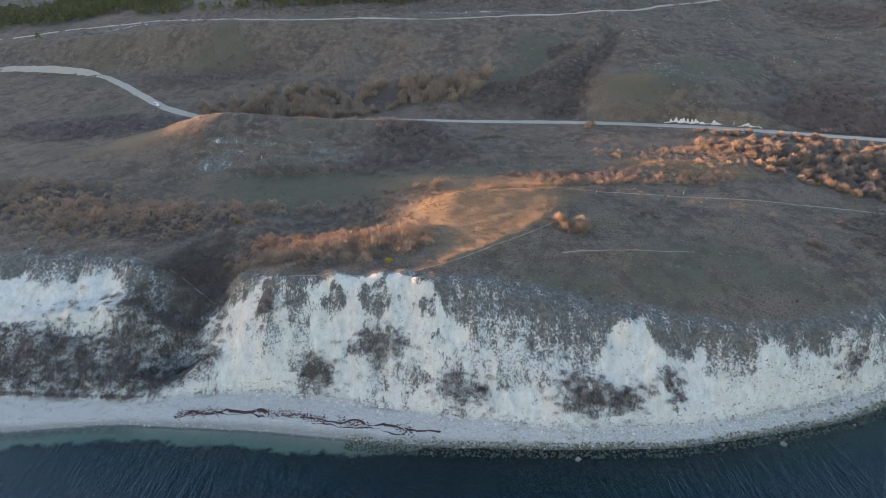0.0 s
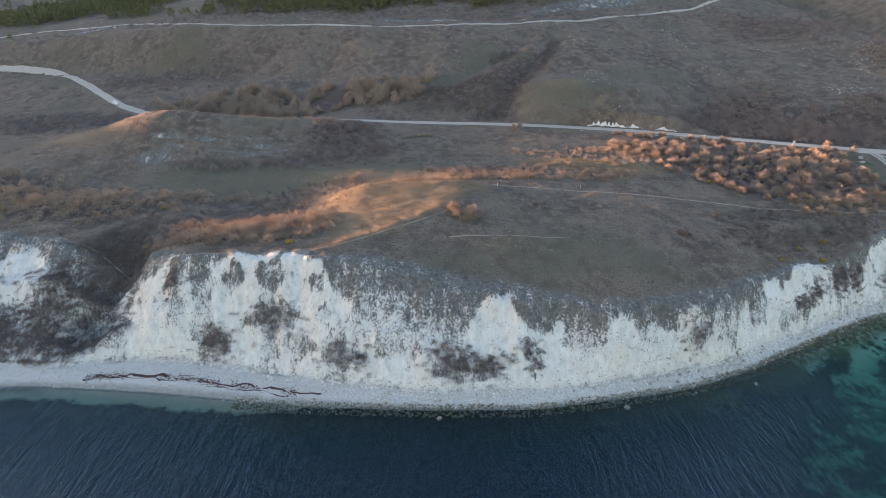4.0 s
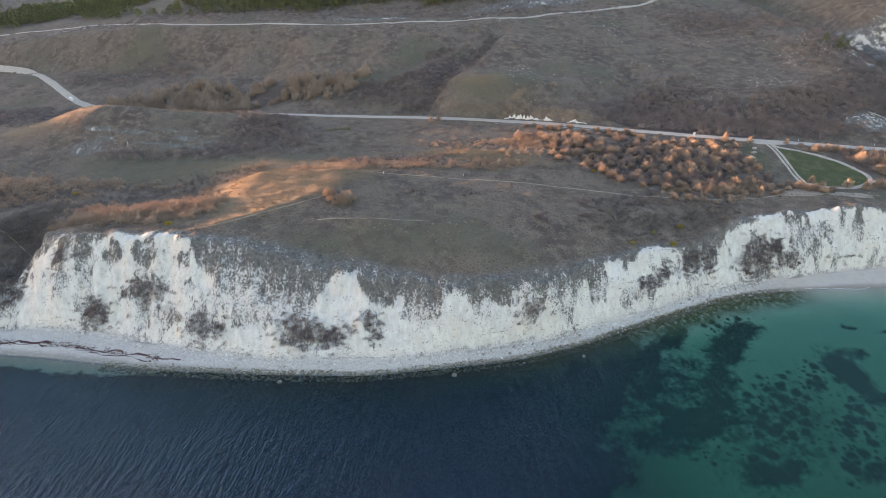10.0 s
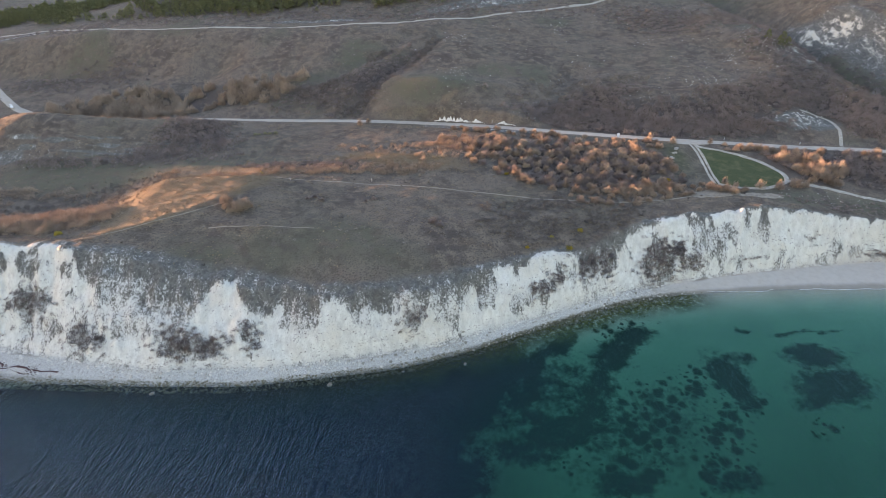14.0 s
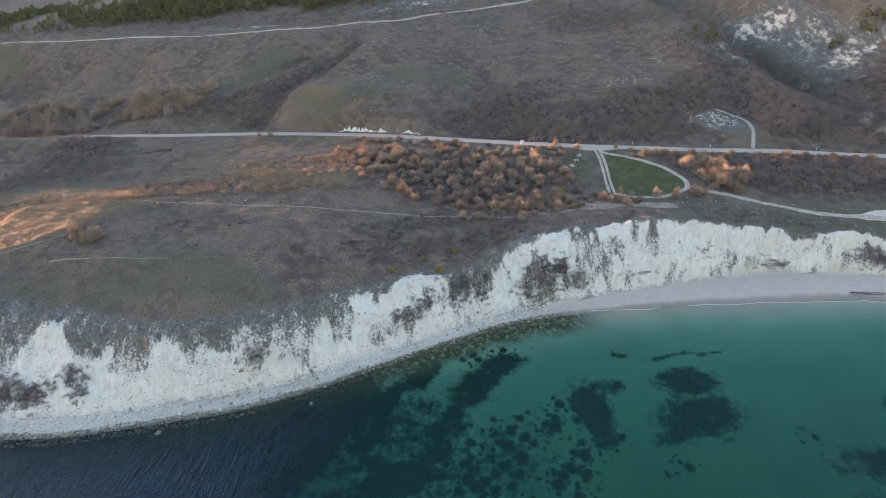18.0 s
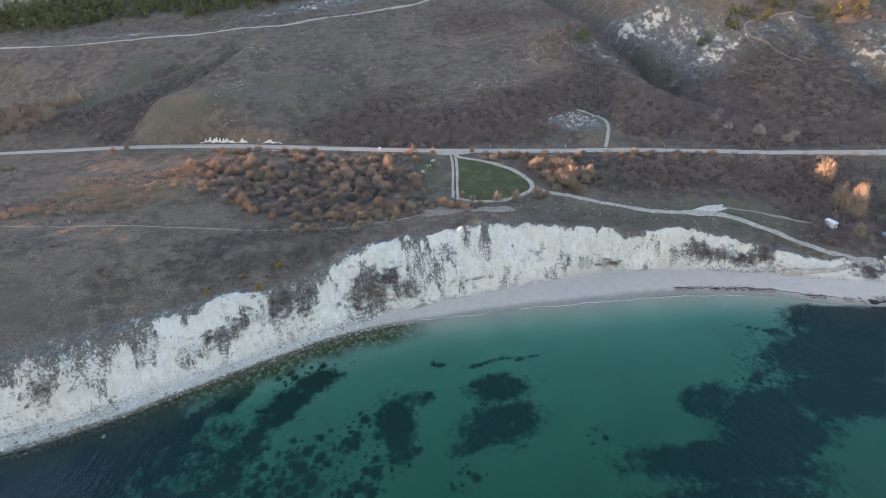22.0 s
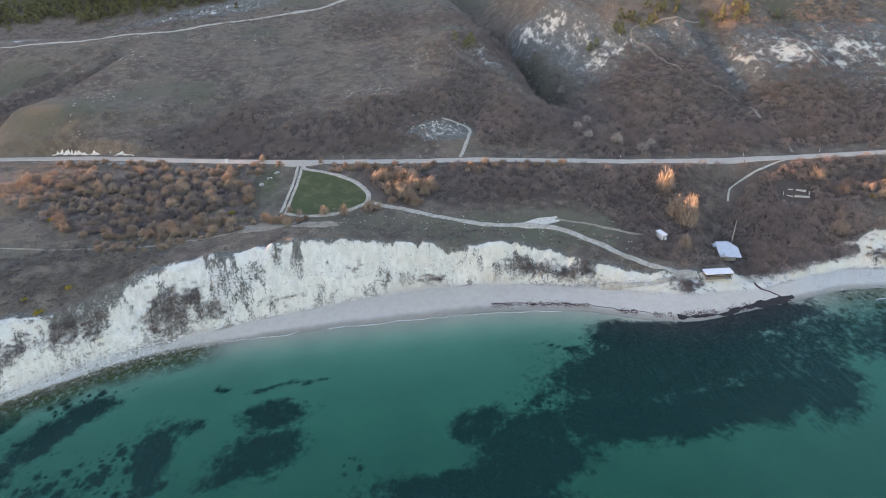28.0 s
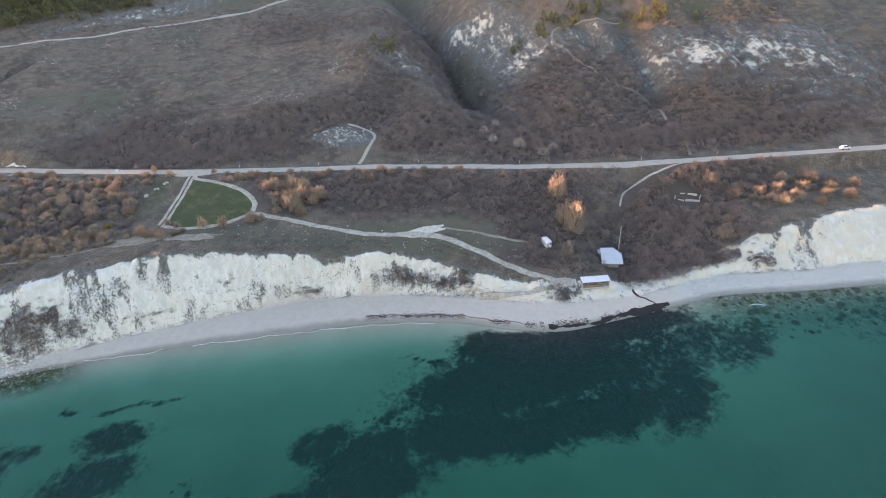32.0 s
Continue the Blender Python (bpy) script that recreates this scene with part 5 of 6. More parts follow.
belt("thicket", "dark bushes in the narrow gully of the slope", [(84, 318, 6, 22, -28), (108, 365, 5, 24, -26), (66, 296, 9, 9, 0), (78, 362, 12, 6, 30), (40, 322, 30, 8, 10)], 240, (10, 150, 285, 400), SMALL, 1.7, 1.0, THORN, 274, 1.8)

# the line of scrub behind the mound and on the grass
hx, hy = scatter(220, lambda x, y: np.clip(1.5 * bump(x, y, 78, 208, 42, 8, -9) + 0.9 * bump(x, y, 110, 228, 40, 10, -14) - 0.2, 0, 1), (20, 160, 190, 250), 31, 1.8)
stuff("thicket", "golden scrub along the back of the mound", "thicket", THIN, hx, hy, 1.3, 1.0, RUSSET, 32)
lx, ly = scatter(330, lambda x, y: 0.5 * (y > top_y(x) + 4) * (fbm(x / 22, y / 14, 2, 91) > 0.05) * free(x, y, 5), (30, 215, 140, 205), 33, 2.2)
stuff("scrub", "low dark tussocks scattered on the plateau", "scrub", SMALL, lx, ly, 0.75, 0.6, DARK, 34)
lx, ly = scatter(260, lambda x, y: np.clip(1.4 * bump(x, y, 170, 165, 28, 12, 12) - 0.2, 0, 1) * (fbm(x / 9, y / 7, 2, 69) > -0.15) * (y > top_y(x) + 2), (130, 205, 146, 188), 65, 1.7)
stuff("scrub", "dark low thorn scrub near the cliff edge", "scrub", SMALL, lx, ly, 1.45, 0.8, THORN, 66)
lx, ly = scatter(500, lambda x, y: 0.6 * (fbm(x / 40, y / 30, 2, 92) > 0.1) * free(x, y, 6), (-180, 380, 285, 440), 35, 2.5)
stuff("scrub", "small dark bushes dotted over the grassy slope", "scrub", SMALL, lx, ly, 0.95, 0.7, DARK, 36)
# lighter tufts kept to the sunny side, so their colour adds to the sunlight
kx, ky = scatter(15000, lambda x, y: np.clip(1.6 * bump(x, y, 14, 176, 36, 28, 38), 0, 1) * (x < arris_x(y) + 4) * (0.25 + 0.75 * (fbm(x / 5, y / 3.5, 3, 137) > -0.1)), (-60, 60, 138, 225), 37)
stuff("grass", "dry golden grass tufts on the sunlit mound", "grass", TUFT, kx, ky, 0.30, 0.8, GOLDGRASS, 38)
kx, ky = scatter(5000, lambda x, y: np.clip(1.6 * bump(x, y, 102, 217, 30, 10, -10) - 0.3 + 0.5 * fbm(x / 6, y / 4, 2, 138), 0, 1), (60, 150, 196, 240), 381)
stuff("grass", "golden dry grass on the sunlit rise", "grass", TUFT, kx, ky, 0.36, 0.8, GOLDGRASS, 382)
kx, ky = scatter(11000, lambda x, y: (0.25 + 0.75 * (fbm(x / 12, y / 8, 3, 99) > 0)) * (y > top_y(x) + 2) * (1 - 0.9 * step(0.3, 0.6, woods(x, y))) * free(x, y, 4), (-180, 260, 128, 284), 39)
stuff("grass", "dull brown grass tussocks over the coastal plateau", "grass", TUFT, kx, ky, 0.22 + 0.6 * np.random.default_rng(41).random(len(kx)) ** 2.5, 0.7, STRAW, 40)
kx, ky = scatter(4000, lambda x, y: (0.2 + 0.8 * (fbm(x / 15, y / 9, 3, 100) > 0.05)) * (y > top_y(x) + 2) * free(x, y, 4), (-180, 300, 128, 284), 391)
stuff("grass", "dark withered herbs among the grass", "grass", TUFT, kx, ky, 0.28 + 0.7 * np.random.default_rng(393).random(len(kx)) ** 3, 0.7, BARKY, 392)

kx, ky = scatter(7000, lambda x, y: 0.3 + 0.7 * (fbm(x / 25, y / 20, 3, 98) > 0), (-230, 430, 270, 450), 67)
ok = free(kx, ky, 4) > 0
stuff("grass", "coarse grey-brown tussocks over the upper slope", "grass", TUFT, kx[ok], ky[ok], 0.62, 0.7, DARK, 68)

lx, ly = scatter(150, lambda x, y: np.clip(1.3 * bump(x, y, 364, 167, 16, 5, -28) + 0.8 * bump(x, y, 300, 177, 34, 6, -6) + 0.8 * bump(x, y, 385, 172, 12, 4, -20) - 0.2, 0, 1) * free(x, y, 2.6) * (y > top_y(x) + 1.5), (262, 405, 150, 190), 73, 1.5)
stuff("scrub", "low dark scrub between chalk track and cliff", "scrub", SMALL, lx, ly, 1.05, 0.8, TWIGS, 74)
lx, ly = scatter(160, lambda x, y: np.clip(1.2 * bump(x, y, 325, 179, 60, 6, -10), 0, 1) * (y > top_y(x) + 2), (262, 400, 160, 200), 75)
stuff("stones", "pale stones scattered beside the chalk track", "stones", ROCKS, lx, ly, 0.26, 0.7, CHALK, 76, -0.1)

# scrub that clings to the chalk face: x, part of the way up, half width, half height, count
fx, fy_ = [], []
rng = np.random.default_rng(77)
for cx, cs, rx, rs, n in CLING:
    a = cx + rx * rng.normal(0, 0.58, n)
    s = np.clip(cs + rs * rng.normal(0, 0.6, n), 0.03, 1.05)
    fx.append(a)
    fy_.append(foot_y(a) + s * (top_y(a) - foot_y(a)))
fx, fy_ = np.concatenate(fx), np.concatenate(fy_)
stuff("scrub", "dark scrub that clings to the white chalk face", "scrub", THIN, fx, fy_, 1.0, 0.9, TWIGS, 78)
tx = rng.uniform(-135, 400, 5200)
ts = np.clip(rng.normal(0.55, 0.4, 5200), 0.02, 1.5)
dense = fbm(tx / 9, 4 * ts, 3, 97) > -0.05
tx, ts = tx[dense], ts[dense]
ty_ = foot_y(tx) + ts * (top_y(tx) - foot_y(tx))
stuff("scrub", "small grey plants dotted over the chalk face", "scrub", TUFT, tx, ty_, 0.48, 0.7, THORN, 79)

# pines on the upper slope
px, py = scatter(1500, lambda x, y: np.clip(1.3 * bump(x, y, -60, 484, 90, 24) + 1.2 * bump(x, y, 90, 490, 85, 20) + bump(x, y, -330, 560, 130, 60) - 0.25 + 0.4 * fbm(x / 18, y / 14, 2, 95), 0, 1), (-480, 240, 440, 640), 41, 2.6)
stuff("pine_wood", "belt of dark green pines above the upper road", "wood", PINES, px, py, 2.4, 1.0, NEEDLES, 42)
px, py = scatter(620, lambda x, y: np.clip(bump(x, y, 20, 452, 280, 22) - 0.2, 0, 1), (-300, 320, 425, 500), 43, 2.5)
stuff("thicket", "brown leafless scrub between upper road and pines", "thicket", THIN, px, py, 1.7, 1.0, TWIGS, 44)
PINE = [plant("pine", "small dark green pine on the rocky hill", "tree", "pines on the hill", PINES[k], 1.0, NEEDLES, 0.10, 3, 90 + k, 0.2) for k in range(3)]
px, py = scatter(40, lambda x, y: np.clip(1.3 * bump(x, y, 515, 332, 16, 7) + 0.8 * bump(x, y, 470, 352, 30, 7) + 1.2 * bump(x, y, 348, 354, 8, 5), 0, 1), (335, 560, 320, 425), 45, 2.4)
put(PINE, px, py, 2.3, 46)
put(PINE, [20, 23, 26, 29, 18], [262, 263, 262, 263, 261.5], 1.2, 47, 0.45)
remove(PINE)
rx_, ry_ = scatter(150, lambda x, y: np.clip(bump(x, y, 556, 322, 30, 9) * 1.3, 0, 1), (510, 620, 300, 350), 49, 2.0)
stuff("thicket", "russet scrub on the brow of the far hill", "thicket", THIN, rx_, ry_, 1.7, 1.0, RUSSET, 50)


# ---- stones ----
bx = np.concatenate([rng.uniform(-135, 222, 5200), rng.uniform(440, 520, 600)])
by = water_y(bx) - 1.2 + rng.random(len(bx)) ** 0.8 * (foot_y(bx) - water_y(bx) + 3.0)
stuff("shingle", "pale chalk stones that cover the beach", "stones", ROCKS, bx, by, 0.25 * (0.6 + 1.6 * rng.random(len(bx)) ** 3), 1.0, STONE, 81, -0.1)
bx = -30 + 256 * rng.random(2600)
bx = bx[rng.random(2600) > step(175, 226, bx)]
by = water_y(bx) - 3.6 + 4.6 * rng.random(len(bx))
stuff("wet_stones", "dark wet stones along the waterline", "stones", ROCKS, bx, by, 0.38, 1.0, WETSTONE, 82, -0.15, z=np.maximum(height(bx, by), -0.25))
bx = rng.uniform(-60, 215, 420)
by = foot_y(bx) + rng.normal(0, 1.6, 420)
stuff("rubble", "white chalk rubble at the foot of the cliff", "stones", ROCKS, bx, by, 0.5, 1.0, CHALK, 83, -0.1)
wx, wy_ = scatter(620, lambda x, y: np.clip(0.04 + 0.9 * step(0.22, 0.5, fbm(x / 26, y / 18, 3, 96)) + bump(x, y, 282, 303, 14, 8), 0, 1) * (woods(x, y) < 0.5) * (y > road_y(x) + 10), (100, 420, 262, 440), 51)
stuff("stones", "white stones strewn over the grassy slope", "stones", ROCKS, wx, wy_, 0.42, 0.8, CHALK, 84, -0.1)
wx, wy_ = scatter(170, lambda x, y: np.clip(1.2 * bump(x, y, -72, 240, 44, 8) + 0.8 * bump(x, y, -100, 236, 12, 5), 0, 1), (-150, 0, 222, 258), 52)
stuff("stones", "pale stones on the seaward flank of the ridge", "stones", ROCKS, wx, wy_, 0.24, 0.7, CHALK, 85, -0.1)
wx, wy_ = scatter(420, lambda x, y: np.clip(1.2 * bump(x, y, 318, 262, 11, 5) + bump(x, y, 540, 250, 10, 4) + 0.7 * bump(x, y, 345, 352, 22, 10), 0, 1), (300, 570, 240, 370), 53)
stuff("stones", "white chalk rubble in old diggings on the slope", "stones", ROCKS, wx, wy_, 0.5, 0.8, CHALK, 86, -0.1)


def boulder_thing(k, material, label):
    ob = mesh_from("boulder", BIGROCKS[k][0], BIGROCKS[k][1], material)
    return tagged(new("boulder", ob), label, "boulder", "boulders on the shore")


SHORE = plain("weathered_boulder", (0.34, 0.33, 0.29), (0.20, 0.19, 0.16), 0.9)
BOULDERS = [boulder_thing(k, SHORE if k % 2 else STONE, "large grey boulder on the pebble shore" if k % 2 else "large grey-white boulder on the pebble shore") for k in range(5)]
qx = np.concatenate([[31.7, 2.0, 25, 130.7, 87.4, 172], rng.uniform(-20, 220, 95), rng.uniform(85, 212, 110)])
qy = np.concatenate([[94.7, 99.5, 100, 106.6, 97.6, 129], water_y(qx[6:101]) + rng.normal(1.2, 2.2, 95), water_y(qx[101:]) + (foot_y(qx[101:]) - water_y(qx[101:])) * rng.uniform(-0.25, 0.85, 110)])
for i, (a, b) in enumerate(zip(qx, qy)):
    s = rng.uniform(0.7, 1.1) if i < 6 else rng.uniform(0.3, 0.75)
    copy_thing(BOULDERS[(1 + 2 * (i % 2)) if b < water_y(a) + 0.6 else i % 5], pose(float(a), float(b), max(float(height(a, b)), -0.35) + 0.25 * s, 0, 0, float(rng.uniform(0, 360))) @ Matrix.Diagonal((s, s, s, 1)))
remove(BOULDERS)


def chalk_bank(x0, x1, tall, label):
    """A jagged low white bank where the road cuts into the slope."""
    x = np.arange(x0, x1, 0.45)
    env = np.clip(np.minimum(x - x0, x1 - x) / 3.0, 0.0, 1)
    top = env * np.clip(0.55 + 0.5 * fbm(x / 3.0, 0 * x, 3, 401) + 0.5 * fbm(x / 0.9, 0 * x, 2, 404), 0.08, 1.0)
    vs = []
    for k in (0.0, 0.15, 0.4, 0.65, 0.85, 1.0):
        yy = road_y(x) + 3.9 + tall * k * top + 0.25 * fbm(x / 1.2, 9 * k + 0 * x, 3, 402)
        rise = 0.10 if 0 < k < 1 else -0.4
        vs.append(np.stack([x, yy, height(x, yy) + rise + 0.5 * np.abs(fbm(x / 0.8, 9 * k + 0 * x, 2, 403)) * (0 < k < 1) + 0.25 * (0 < k < 1) * env], 1))
    me = mesh_from("chalk_bank", np.stack(vs, 1).reshape(-1, 3), grid_faces(6, len(x))[:, ::-1], CHALK)
    return tagged(new("chalk_bank", me), label, "rock", "chalk banks by the road")


chalk_bank(117, 146, 1.9, "jagged white chalk bank beside the road")
chalk_bank(152, 163, 1.2, "small white chalk bank beside the road")


# ---- along the water ----
def strip(name, pts, width, material, label, category, z, seed, gappy=0.0):
    p = smooth_line(pts, 0.8)
    t = np.gradient(p, axis=0)
    n = np.stack([-t[:, 1], t[:, 0]], 1) / np.hypot(t[:, 0], t[:, 1])[:, None]
    wave = 1.5 * fbm(p[:, 0] / 4, p[:, 1] / 4, 4, seed)[:, None] * n
    w = width * np.clip(0.65 + 1.0 * fbm(p[:, 0] / 4, p[:, 1] / 4, 3, seed + 1) - gappy, 0.02, None)
    vs = []
    for c, h in ((-1, -0.06), (-0.5, 0.10), (0.4, 0.13), (1, -0.06)):
        q = p + wave + n * (w * c / 2)[:, None]
        base = np.maximum(height(q[:, 0], q[:, 1]), z)
        vs.append(np.stack([q[:, 0], q[:, 1], base + h], 1))
    me = mesh_from(name, np.stack(vs, 1).reshape(-1, 3), grid_faces(4, len(p))[:, ::-1], material, smooth=True)
    return tagged(new(name, me), label, category)


strip("seaweed_wrack", [(-77, 113.5), (-66, 114), (-53, 113)], 1.7, WRACK, "dark red line of seaweed washed up on the beach", "seaweed", 0, 301, 0.15)
strip("seaweed_wrack", [(-80, 112.6), (-70, 112.9), (-58, 112.4), (-46, 111)], 0.8, WRACK, "thin broken line of reddish seaweed on shingle", "seaweed", 0, 305, 0.3)
strip("seaweed_wrack", [(-40, 108.6), (-28, 106.6), (-14, 103.8)], 0.8, WRACK, "thin broken line of reddish seaweed on shingle", "seaweed", 0, 307, 0.25)
strip("seaweed_wrack", [(-44, 111), (-33, 109), (-23, 107.5), (-15, 105), (-4, 103.5)], 1.3, WRACK, "dark red line of seaweed washed up on the beach", "seaweed", 0, 311, 0.1)
strip("seaweed_wrack", [(322, 149.5), (340, 147), (356, 143), (368, 137), (380, 132)], 0.5, WRACK, "thin dark line of seaweed along the sand", "seaweed", 0, 321, 0.15)
strip("seaweed_wrack", [(384, 130), (394, 128.6), (404, 129.6), (414, 131.8), (429, 134)], 3.4, BLACKWRACK, "black bank of wet seaweed at the water's edge", "seaweed", 0, 331)
strip("foam", [(226, 146.3), (238, 146.2), (252, 146.9)], 0.22, FOAM, "thin white line of foam where waves reach sand", "foam", 0.0, 341, 0.5)
strip("foam", [(262, 147), (280, 146.6), (300, 146.2), (316, 146), (334, 143.8), (346, 141.2)], 0.24, FOAM, "thin white line of foam where waves reach sand", "foam", 0.0, 351, 0.5)
strip("foam", [(455, 126.6), (458, 127), (460.5, 126.8)], 0.5, FOAM, "small white patch of foam over a shoal", "foam", 0.0, 371)
strip("stream", [(420, 143), (419, 140), (422, 137), (424, 134.5), (427, 132)], 1.2, WRACK, "dark trickle of a stream across the beach", "stream", 0.0, 381)


# loose seaweed about those lines
for label, pts, n, seed in (("reddish scraps of seaweed strewn over the shingle", [(-80, 113.2), (-66, 113.6), (-50, 112.6), (-34, 109), (-20, 106.6), (-4, 103.4)], 1500, 411),
                            ("dark scraps of seaweed strewn along the sand", [(318, 150.3), (340, 146.9), (356, 142.8), (368, 136.8), (380, 131.8), (400, 130), (428, 133.6)], 2200, 413)):
    p = smooth_line(pts, 0.5)
    sr = np.random.default_rng(seed)
    k = sr.integers(0, len(p), n)
    k = k[fbm(p[k, 0] / 5, p[k, 1] / 5, 3, seed) > -0.15]
    qx_, qy_ = p[k, 0] + sr.normal(0, 0.5, len(k)), p[k, 1] + sr.normal(0, 0.75, len(k))
    stuff("seaweed", label, "seaweed", ROCKS, qx_, qy_, 0.26, 0.35, WRACK, seed + 1, 0.0, z=np.maximum(height(qx_, qy_), 0.0))


# ---- the beach house and what stands round it ----
WHITE = plain("white_sheet_roof", (0.74, 0.75, 0.77), (0.66, 0.68, 0.70), 0.7, 0.5)
BLUISH = plain("grey_blue_sheet", (0.50, 0.55, 0.60), (0.42, 0.47, 0.53), 0.6, 0.5)
PLASTER = plain("stained_plaster", (0.42, 0.40, 0.36), (0.30, 0.28, 0.25), 0.8)
TIMBER = plain("weathered_timber", (0.24, 0.20, 0.16), (0.16, 0.13, 0.10), 1.5)
CONCRETE = plain("old_concrete", (0.48, 0.47, 0.44), (0.36, 0.35, 0.32), 0.7)
CARPAINT = plain("white_car_paint", (0.75, 0.75, 0.76), (0.70, 0.70, 0.71), 0.5, 0.3)
GLASS = plain("dark_window_glass", (0.03, 0.035, 0.04), (0.05, 0.055, 0.06), 0.5, 0.1)
RUBBER = plain("black_rubber", (0.02, 0.02, 0.02), (0.03, 0.03, 0.03), 2.0, 0.8)
STEEL = plain("galvanised_steel", (0.45, 0.46, 0.47), (0.36, 0.37, 0.38), 1.0, 0.45, 0.8)


def on_ground(x, y, extra=0.0):
    return (x, y, float(height(x, y)) + extra)


def pavilion(x, y, turn):
    ob = thing("beach_bar", "open-sided beach bar with a flat white roof", "building", on_ground(x, y, 0.3), turn)
    part("floor", box(9.6, 3.6, 0.6, (0, 0, -0.2), 0.05), CONCRETE, ob)
    roof = part("roof", box(10.2, 3.9, 0.16, (0, 0, 2.55), 0.05), WHITE, ob, "flat white sheet roof")
    for k in range(10):
        part("seam", box(0.06, 3.9, 0.05, (-4.7 + 1.04 * k, 0, 2.65), 0), WHITE, roof)
    for k in range(5):
        for s in (-1, 1):
            part("post", box(0.16, 0.16, 2.5, (-4.6 + 2.3 * k, s * 1.65, 1.3), 0.02), TIMBER, ob)
    part("beam", box(9.8, 0.14, 0.22, (0, -1.75, 2.36), 0.02), TIMBER, ob)
    part("back_wall", box(9.4, 0.16, 2.3, (0, 1.6, 1.25), 0.02), PLASTER, ob)
    part("counter", box(6.4, 0.5, 1.05, (-1.0, -1.45, 0.6), 0.03), TIMBER, ob)
    part("side_wall", box(0.16, 2.6, 2.3, (4.7, 0.3, 1.25), 0.02), PLASTER, ob)


def house(x, y, turn):
    ob = thing("house", "small house with a pale blue sheet-metal roof", "building", on_ground(x, y, 0.2), turn)
    for w, d, px_, py_ in ((5.8, 0.25, 0, -2.9), (5.8, 0.25, 0, 2.9)):
        part("wall", box(w, d, 2.2 if py_ < 0 else 3.8, (px_, py_, 0.7 if py_ < 0 else 1.5), 0.02), PLASTER, ob)
    for s in (-1, 1):
        part("wall", box(0.25, 5.5, 2.4, (s * 2.8, 0, 0.8), 0.02), PLASTER, ob)
    bm = bmesh.new()
    low, high = 1.95, 3.9
    pts = [(-3.6, -4.4, low), (4.2, -4.6, low), (4.4, 1.2, 3.1), (1.6, 4.4, high), (-3.3, 4.2, high)]
    top = [bm.verts.new((a, b, c + 0.16)) for a, b, c in pts]
    bot = [bm.verts.new((a, b, c)) for a, b, c in pts]
    bm.faces.new(top)
    bm.faces.new(bot[::-1])
    for k in range(5):
        bm.faces.new((top[k], bot[k], bot[(k + 1) % 5], top[(k + 1) % 5]))
    roof = part("roof", bm, BLUISH, ob, "pale blue sheet-metal roof, stained")
    for k in range(6):
        part("seam", rod((-2.9 + 1.2 * k, -4.3, low + 0.18), (-2.9 + 1.2 * k, 1.0, 3.06 + 0.16), 0.05, 0.05, 5), BLUISH, roof)
    part("annex", box(3.2, 2.6, 2.4, (-2.2, 4.6, 1.0), 0.05), PLASTER, ob)
    part("annex_roof", box(3.6, 3.0, 0.14, (-2.2, 4.6, 2.3), 0.03), BLUISH, ob)
    part("door", box(1.0, 0.08, 2.05, (-1.6, -3.04, 0.85), 0.02), TIMBER, ob)
    for k in (0.4, 1.8):
        win = part("window", box(1.0, 0.08, 1.0, (k, -3.04, 1.5), 0.02), TIMBER, ob)
        part("pane", box(0.82, 0.04, 0.82, (k, -3.09, 1.5), 0), GLASS, win)


def kiosk(x, y, turn):
    ob = thing("kiosk", "small white cabin standing among bare bushes", "cabin", on_ground(x, y, 0.25), turn)
    part("body", box(2.2, 4.4, 2.4, (0, 0.9, 1.2), 0.08), WHITE, ob)
    part("roof", box(2.4, 4.7, 0.12, (0, 0.9, 2.47), 0.04), WHITE, ob)
    part("door", box(0.8, 0.06, 1.9, (-0.5, -1.32, 1.0), 0.02), PLASTER, ob)
    part("window", box(0.7, 0.06, 0.6, (0.6, -1.32, 1.5), 0.02), GLASS, ob)
    for k in range(4):
        part("rib", box(0.05, 0.06, 2.2, (-0.95 + 0.63 * k, -1.33, 1.2), 0), WHITE, ob)
    for sx in (-0.8, 0.8):
        for sy in (-1.05, 2.8):
            part("block", box(0.3, 0.3, 0.5, (sx, sy, -0.2), 0.02), CONCRETE, ob)


def mast(x, y):
    ob = thing("mast", "grey wooden mast with cross-arms beside the house", "mast", on_ground(x, y))
    part("pole", rod((0, 0, -0.5), (0.1, 0, 11.0), 0.2, 0.12, 8), CONCRETE, ob)
    for z, l in ((5.2, 1.5), (4.4, 1.1)):
        part("arm", rod((-l, 0, z), (l, 0.3, z + 0.6), 0.07, 0.05, 6), TIMBER, ob)
    part("stay", rod((0, 0, 5.0), (2.6, 0.8, 0.2), 0.05, 0.05, 5), TIMBER, ob)


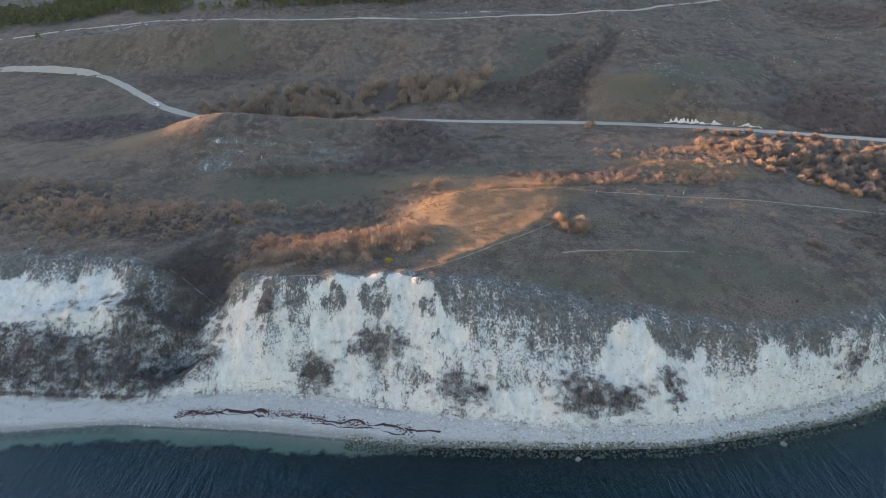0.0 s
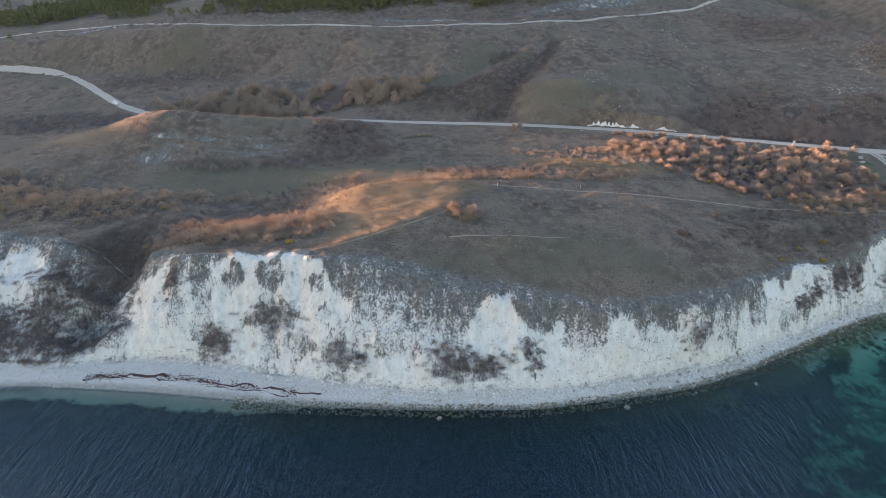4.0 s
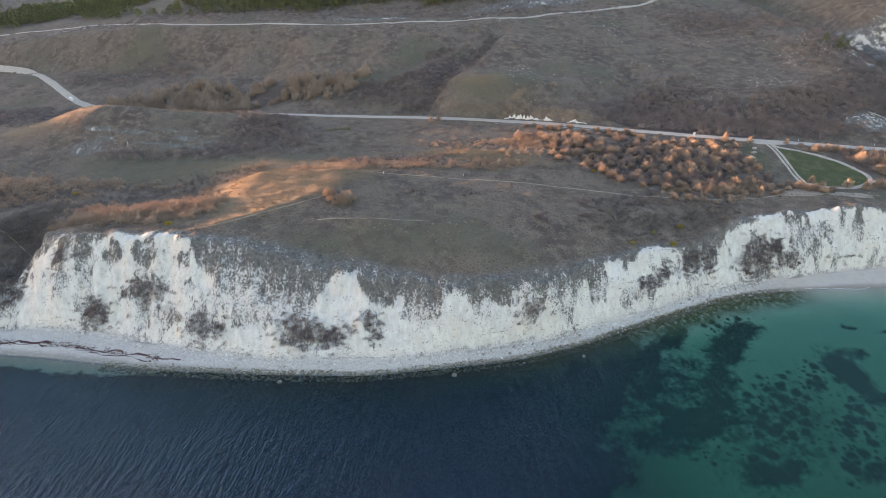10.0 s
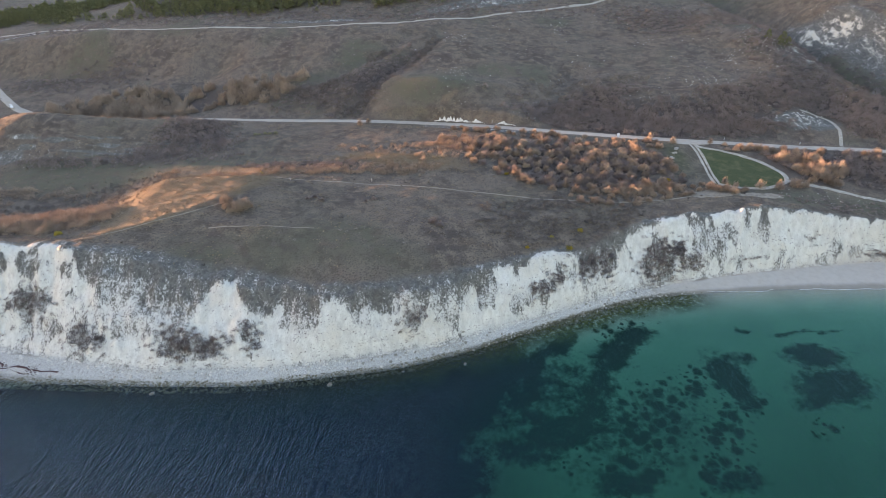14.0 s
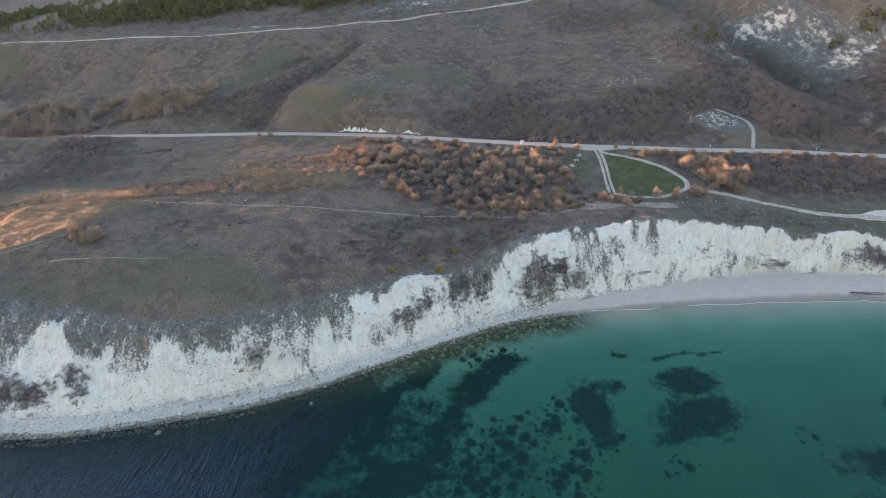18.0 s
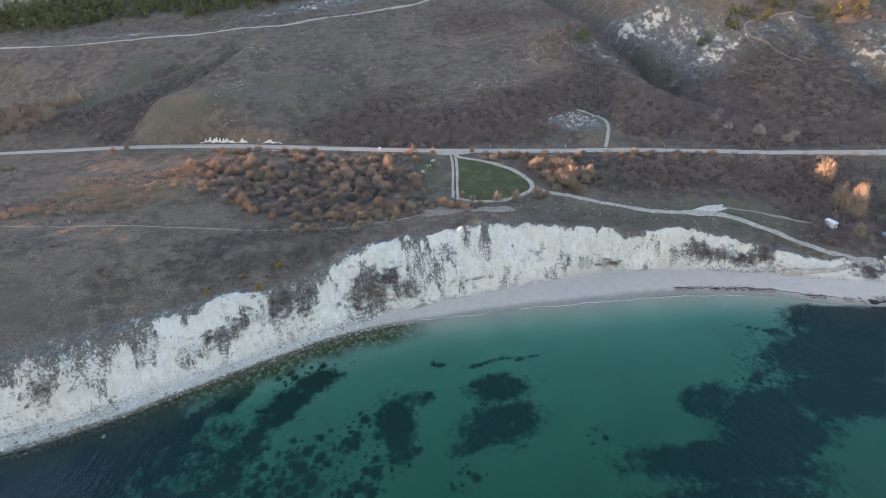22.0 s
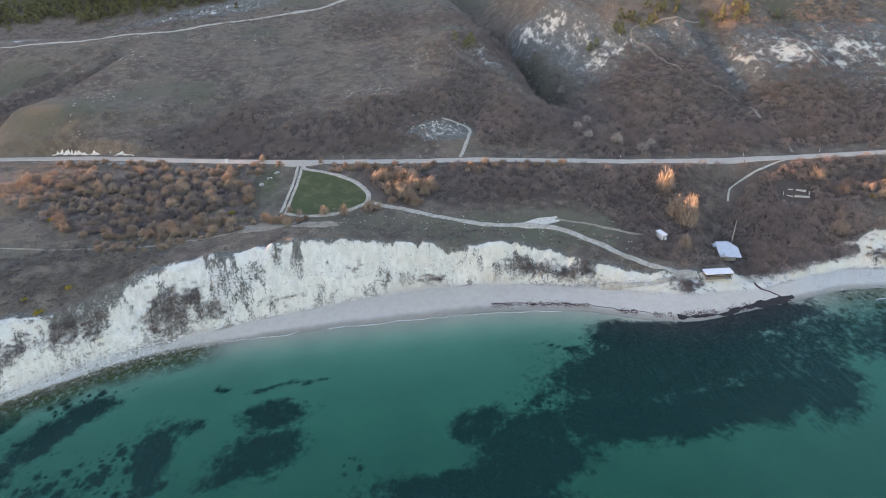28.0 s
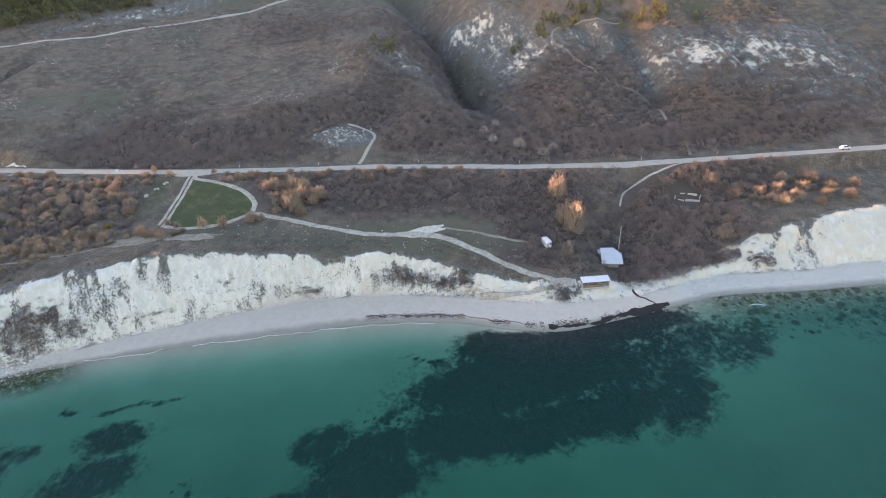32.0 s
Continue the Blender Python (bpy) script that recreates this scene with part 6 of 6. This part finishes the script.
def car(name, label, x, y, turn, van=False):
    tilt = float(height(x + 1, y) - height(x - 1, y)) / 2
    ob = thing(name, label, "car", on_ground(x, y, 0.18), turn)
    l, h = (5.2, 2.0) if van else (4.3, 1.45)
    part("body", box(l, 1.8, h * 0.52, (0, 0, 0.35 + h * 0.26), 0.14), CARPAINT, ob)
    part("cabin", box(l * (0.8 if van else 0.55), 1.6, h * 0.5, (-0.1 * l if not van else 0.15, 0, 0.35 + h * 0.7), 0.18), CARPAINT, ob)
    part("windscreen", box(0.05, 1.35, h * 0.34, (l * (0.26 if not van else 0.44), 0, 0.35 + h * 0.72), 0), GLASS, ob)
    for s in (-1, 1):
        part("side_window", box(l * 0.42, 0.04, h * 0.30, (-0.05 * l, s * 0.81, 0.35 + h * 0.74), 0), GLASS, ob)
        for q in (-0.31, 0.31):
            wheel = part("wheel", rod((q * l, s * 0.72, 0.32), (q * l, s * 0.92, 0.32), 0.32, 0.32, 14), RUBBER, ob)
            part("rim", rod((q * l, s * 0.91, 0.32), (q * l, s * 0.94, 0.32), 0.19, 0.17, 10), STEEL, wheel)
        part("headlight", box(0.05, 0.32, 0.16, (l / 2, s * 0.6, 0.75), 0.02), WHITE, ob)


def sign(x, y, turn):
    ob = thing("road_sign", "white sign board on posts beside the road", "sign", on_ground(x, y), turn)
    part("board", box(1.5, 0.08, 2.0, (0, 0, 2.0), 0.02), WHITE, ob)
    for s in (-0.55, 0.55):
        part("post", rod((s, 0.08, -0.3), (s, 0.08, 3.0), 0.05, 0.05, 8), STEEL, ob)


def bench_table(x, y, turn):
    ob = thing("picnic_table", "pale picnic table with benches on the grass", "table", on_ground(x, y), turn, "picnic tables by the lawn")
    part("tabletop", box(2.2, 0.8, 0.08, (0, 0, 0.75), 0.02), CONCRETE, ob)
    for s in (-1, 1):
        part("bench", box(2.2, 0.35, 0.07, (0, s * 0.8, 0.45), 0.02), CONCRETE, ob)
        part("leg", box(0.12, 1.7, 0.75, (s * 0.8, 0, 0.36), 0.02), CONCRETE, ob)


def ruin(x, y, turn):
    ob = thing("ruin", "low broken concrete walls of a ruined hut", "ruin", on_ground(x, y), turn)
    for k, (a, b, l, q, h) in enumerate(((1.5, 0, 5.6, -10, 0.45), (-2.9, 1.1, 2.6, -28, 0.5), (-4.8, 3.0, 3.0, 74, 0.55), (4.9, 1.9, 2.6, 66, 0.4), (-6.6, 5.0, 1.6, 40, 0.35), (2.2, 3.6, 3.6, -14, 0.35), (-1.6, 4.3, 2.0, 4, 0.3))):
        bm = box(l, 0.32, h + 0.6, (0, 0, 0), 0.04)
        dz = float(height(x + a, y + b) - height(x, y))
        bmesh.ops.transform(bm, verts=bm.verts, matrix=pose(a, b, dz + h / 2 - 0.1, 0, 0, q))
        part("wall", bm, CONCRETE, ob)


def marker(x, y, label="slender white marker post beside the road"):
    ob = thing("marker_post", label, "post", on_ground(x, y), 0, "marker posts")
    part("post", box(0.14, 0.14, 1.5, (0, 0, 0.6), 0.02), WHITE, ob)
    part("cap", box(0.18, 0.18, 0.12, (0, 0, 1.4), 0.02), STEEL, ob)


pavilion(405.8, 145.0, -6)
house(417.2, 158.6, -14)
kiosk(395, 167.5, 12)
mast(424, 166)
ruin(459.5, 179.5, -14)
sign(213.5, 243.5, 14)
car("van", "white van parked at the roadside bend", -175, 337, 135, True)
car("car", "small white car driving on the coast road", 540, 194.2, -8)
for a, b, q in ((236, 224, 20), (238.5, 229, 60), (233, 219, 100)):
    bench_table(a, b, q)
for a in (150, 268, 305, 352, 398, 452, 486):
    marker(a, float(road_y(a)) + 4.6)
for a, b in ((57, 188), (92, 190.5), (-84, 239)):
    marker(a, b, "short weathered post beside a footpath")


# ---- added hill up-sun, beyond the view, whose long shade leaves only the tops in sun ----
def shading_ridge():
    q = np.arange(40.0, 900.0, 8.0)
    # crest heights fitted so that only chosen spots catch the sun
    crest = np.interp(q, [40, 135, 145, 150, 162, 186, 200, 214, 220, 226, 240, 255, 262, 271, 277, 286, 294, 302, 310, 313, 320, 330, 340, 355, 370, 386, 405, 425, 436, 444, 448, 455, 462, 477, 500, 600, 900],
                      [31, 28.5, 16, 16.5, 20, 25, 26.5, 27.5, 29, 30, 30.2, 31.2, 32.5, 33.5, 34.5, 34.5, 40, 45, 51, 53, 54, 58, 64, 70, 75, 80, 88, 96, 98, 91, 87, 92, 100, 112, 120, 135, 155])
    a = -690 - 1.6 * np.maximum(0, q - 230)
    crest = crest - a * math.tan(_el) + 0.8 * fbm(q / 14, 0 * q, 2, 501)
    vs = []
    for off, k in ((-160, 0.0), (-90, 0.6), (-25, 0.93), (0, 1.0), (20, 0.9), (60, 0.55), (95, 0.0)):
        aa = a + off
        x, y = aa * math.cos(_az) + q * math.sin(_az), q * math.cos(_az) - aa * math.sin(_az)
        vs.append(np.stack([x, y, crest * k + (-3 if k == 0 else 0)], 1))
    me = mesh_from("hill", np.stack(vs, 1).reshape(-1, 3), grid_faces(7, len(q))[:, ::-1], GROUND, smooth=True)
    return tagged(new("hill", me), "hill ridge out of view, added to shade the lower ground", "hill", kind="structure")


shading_ridge()
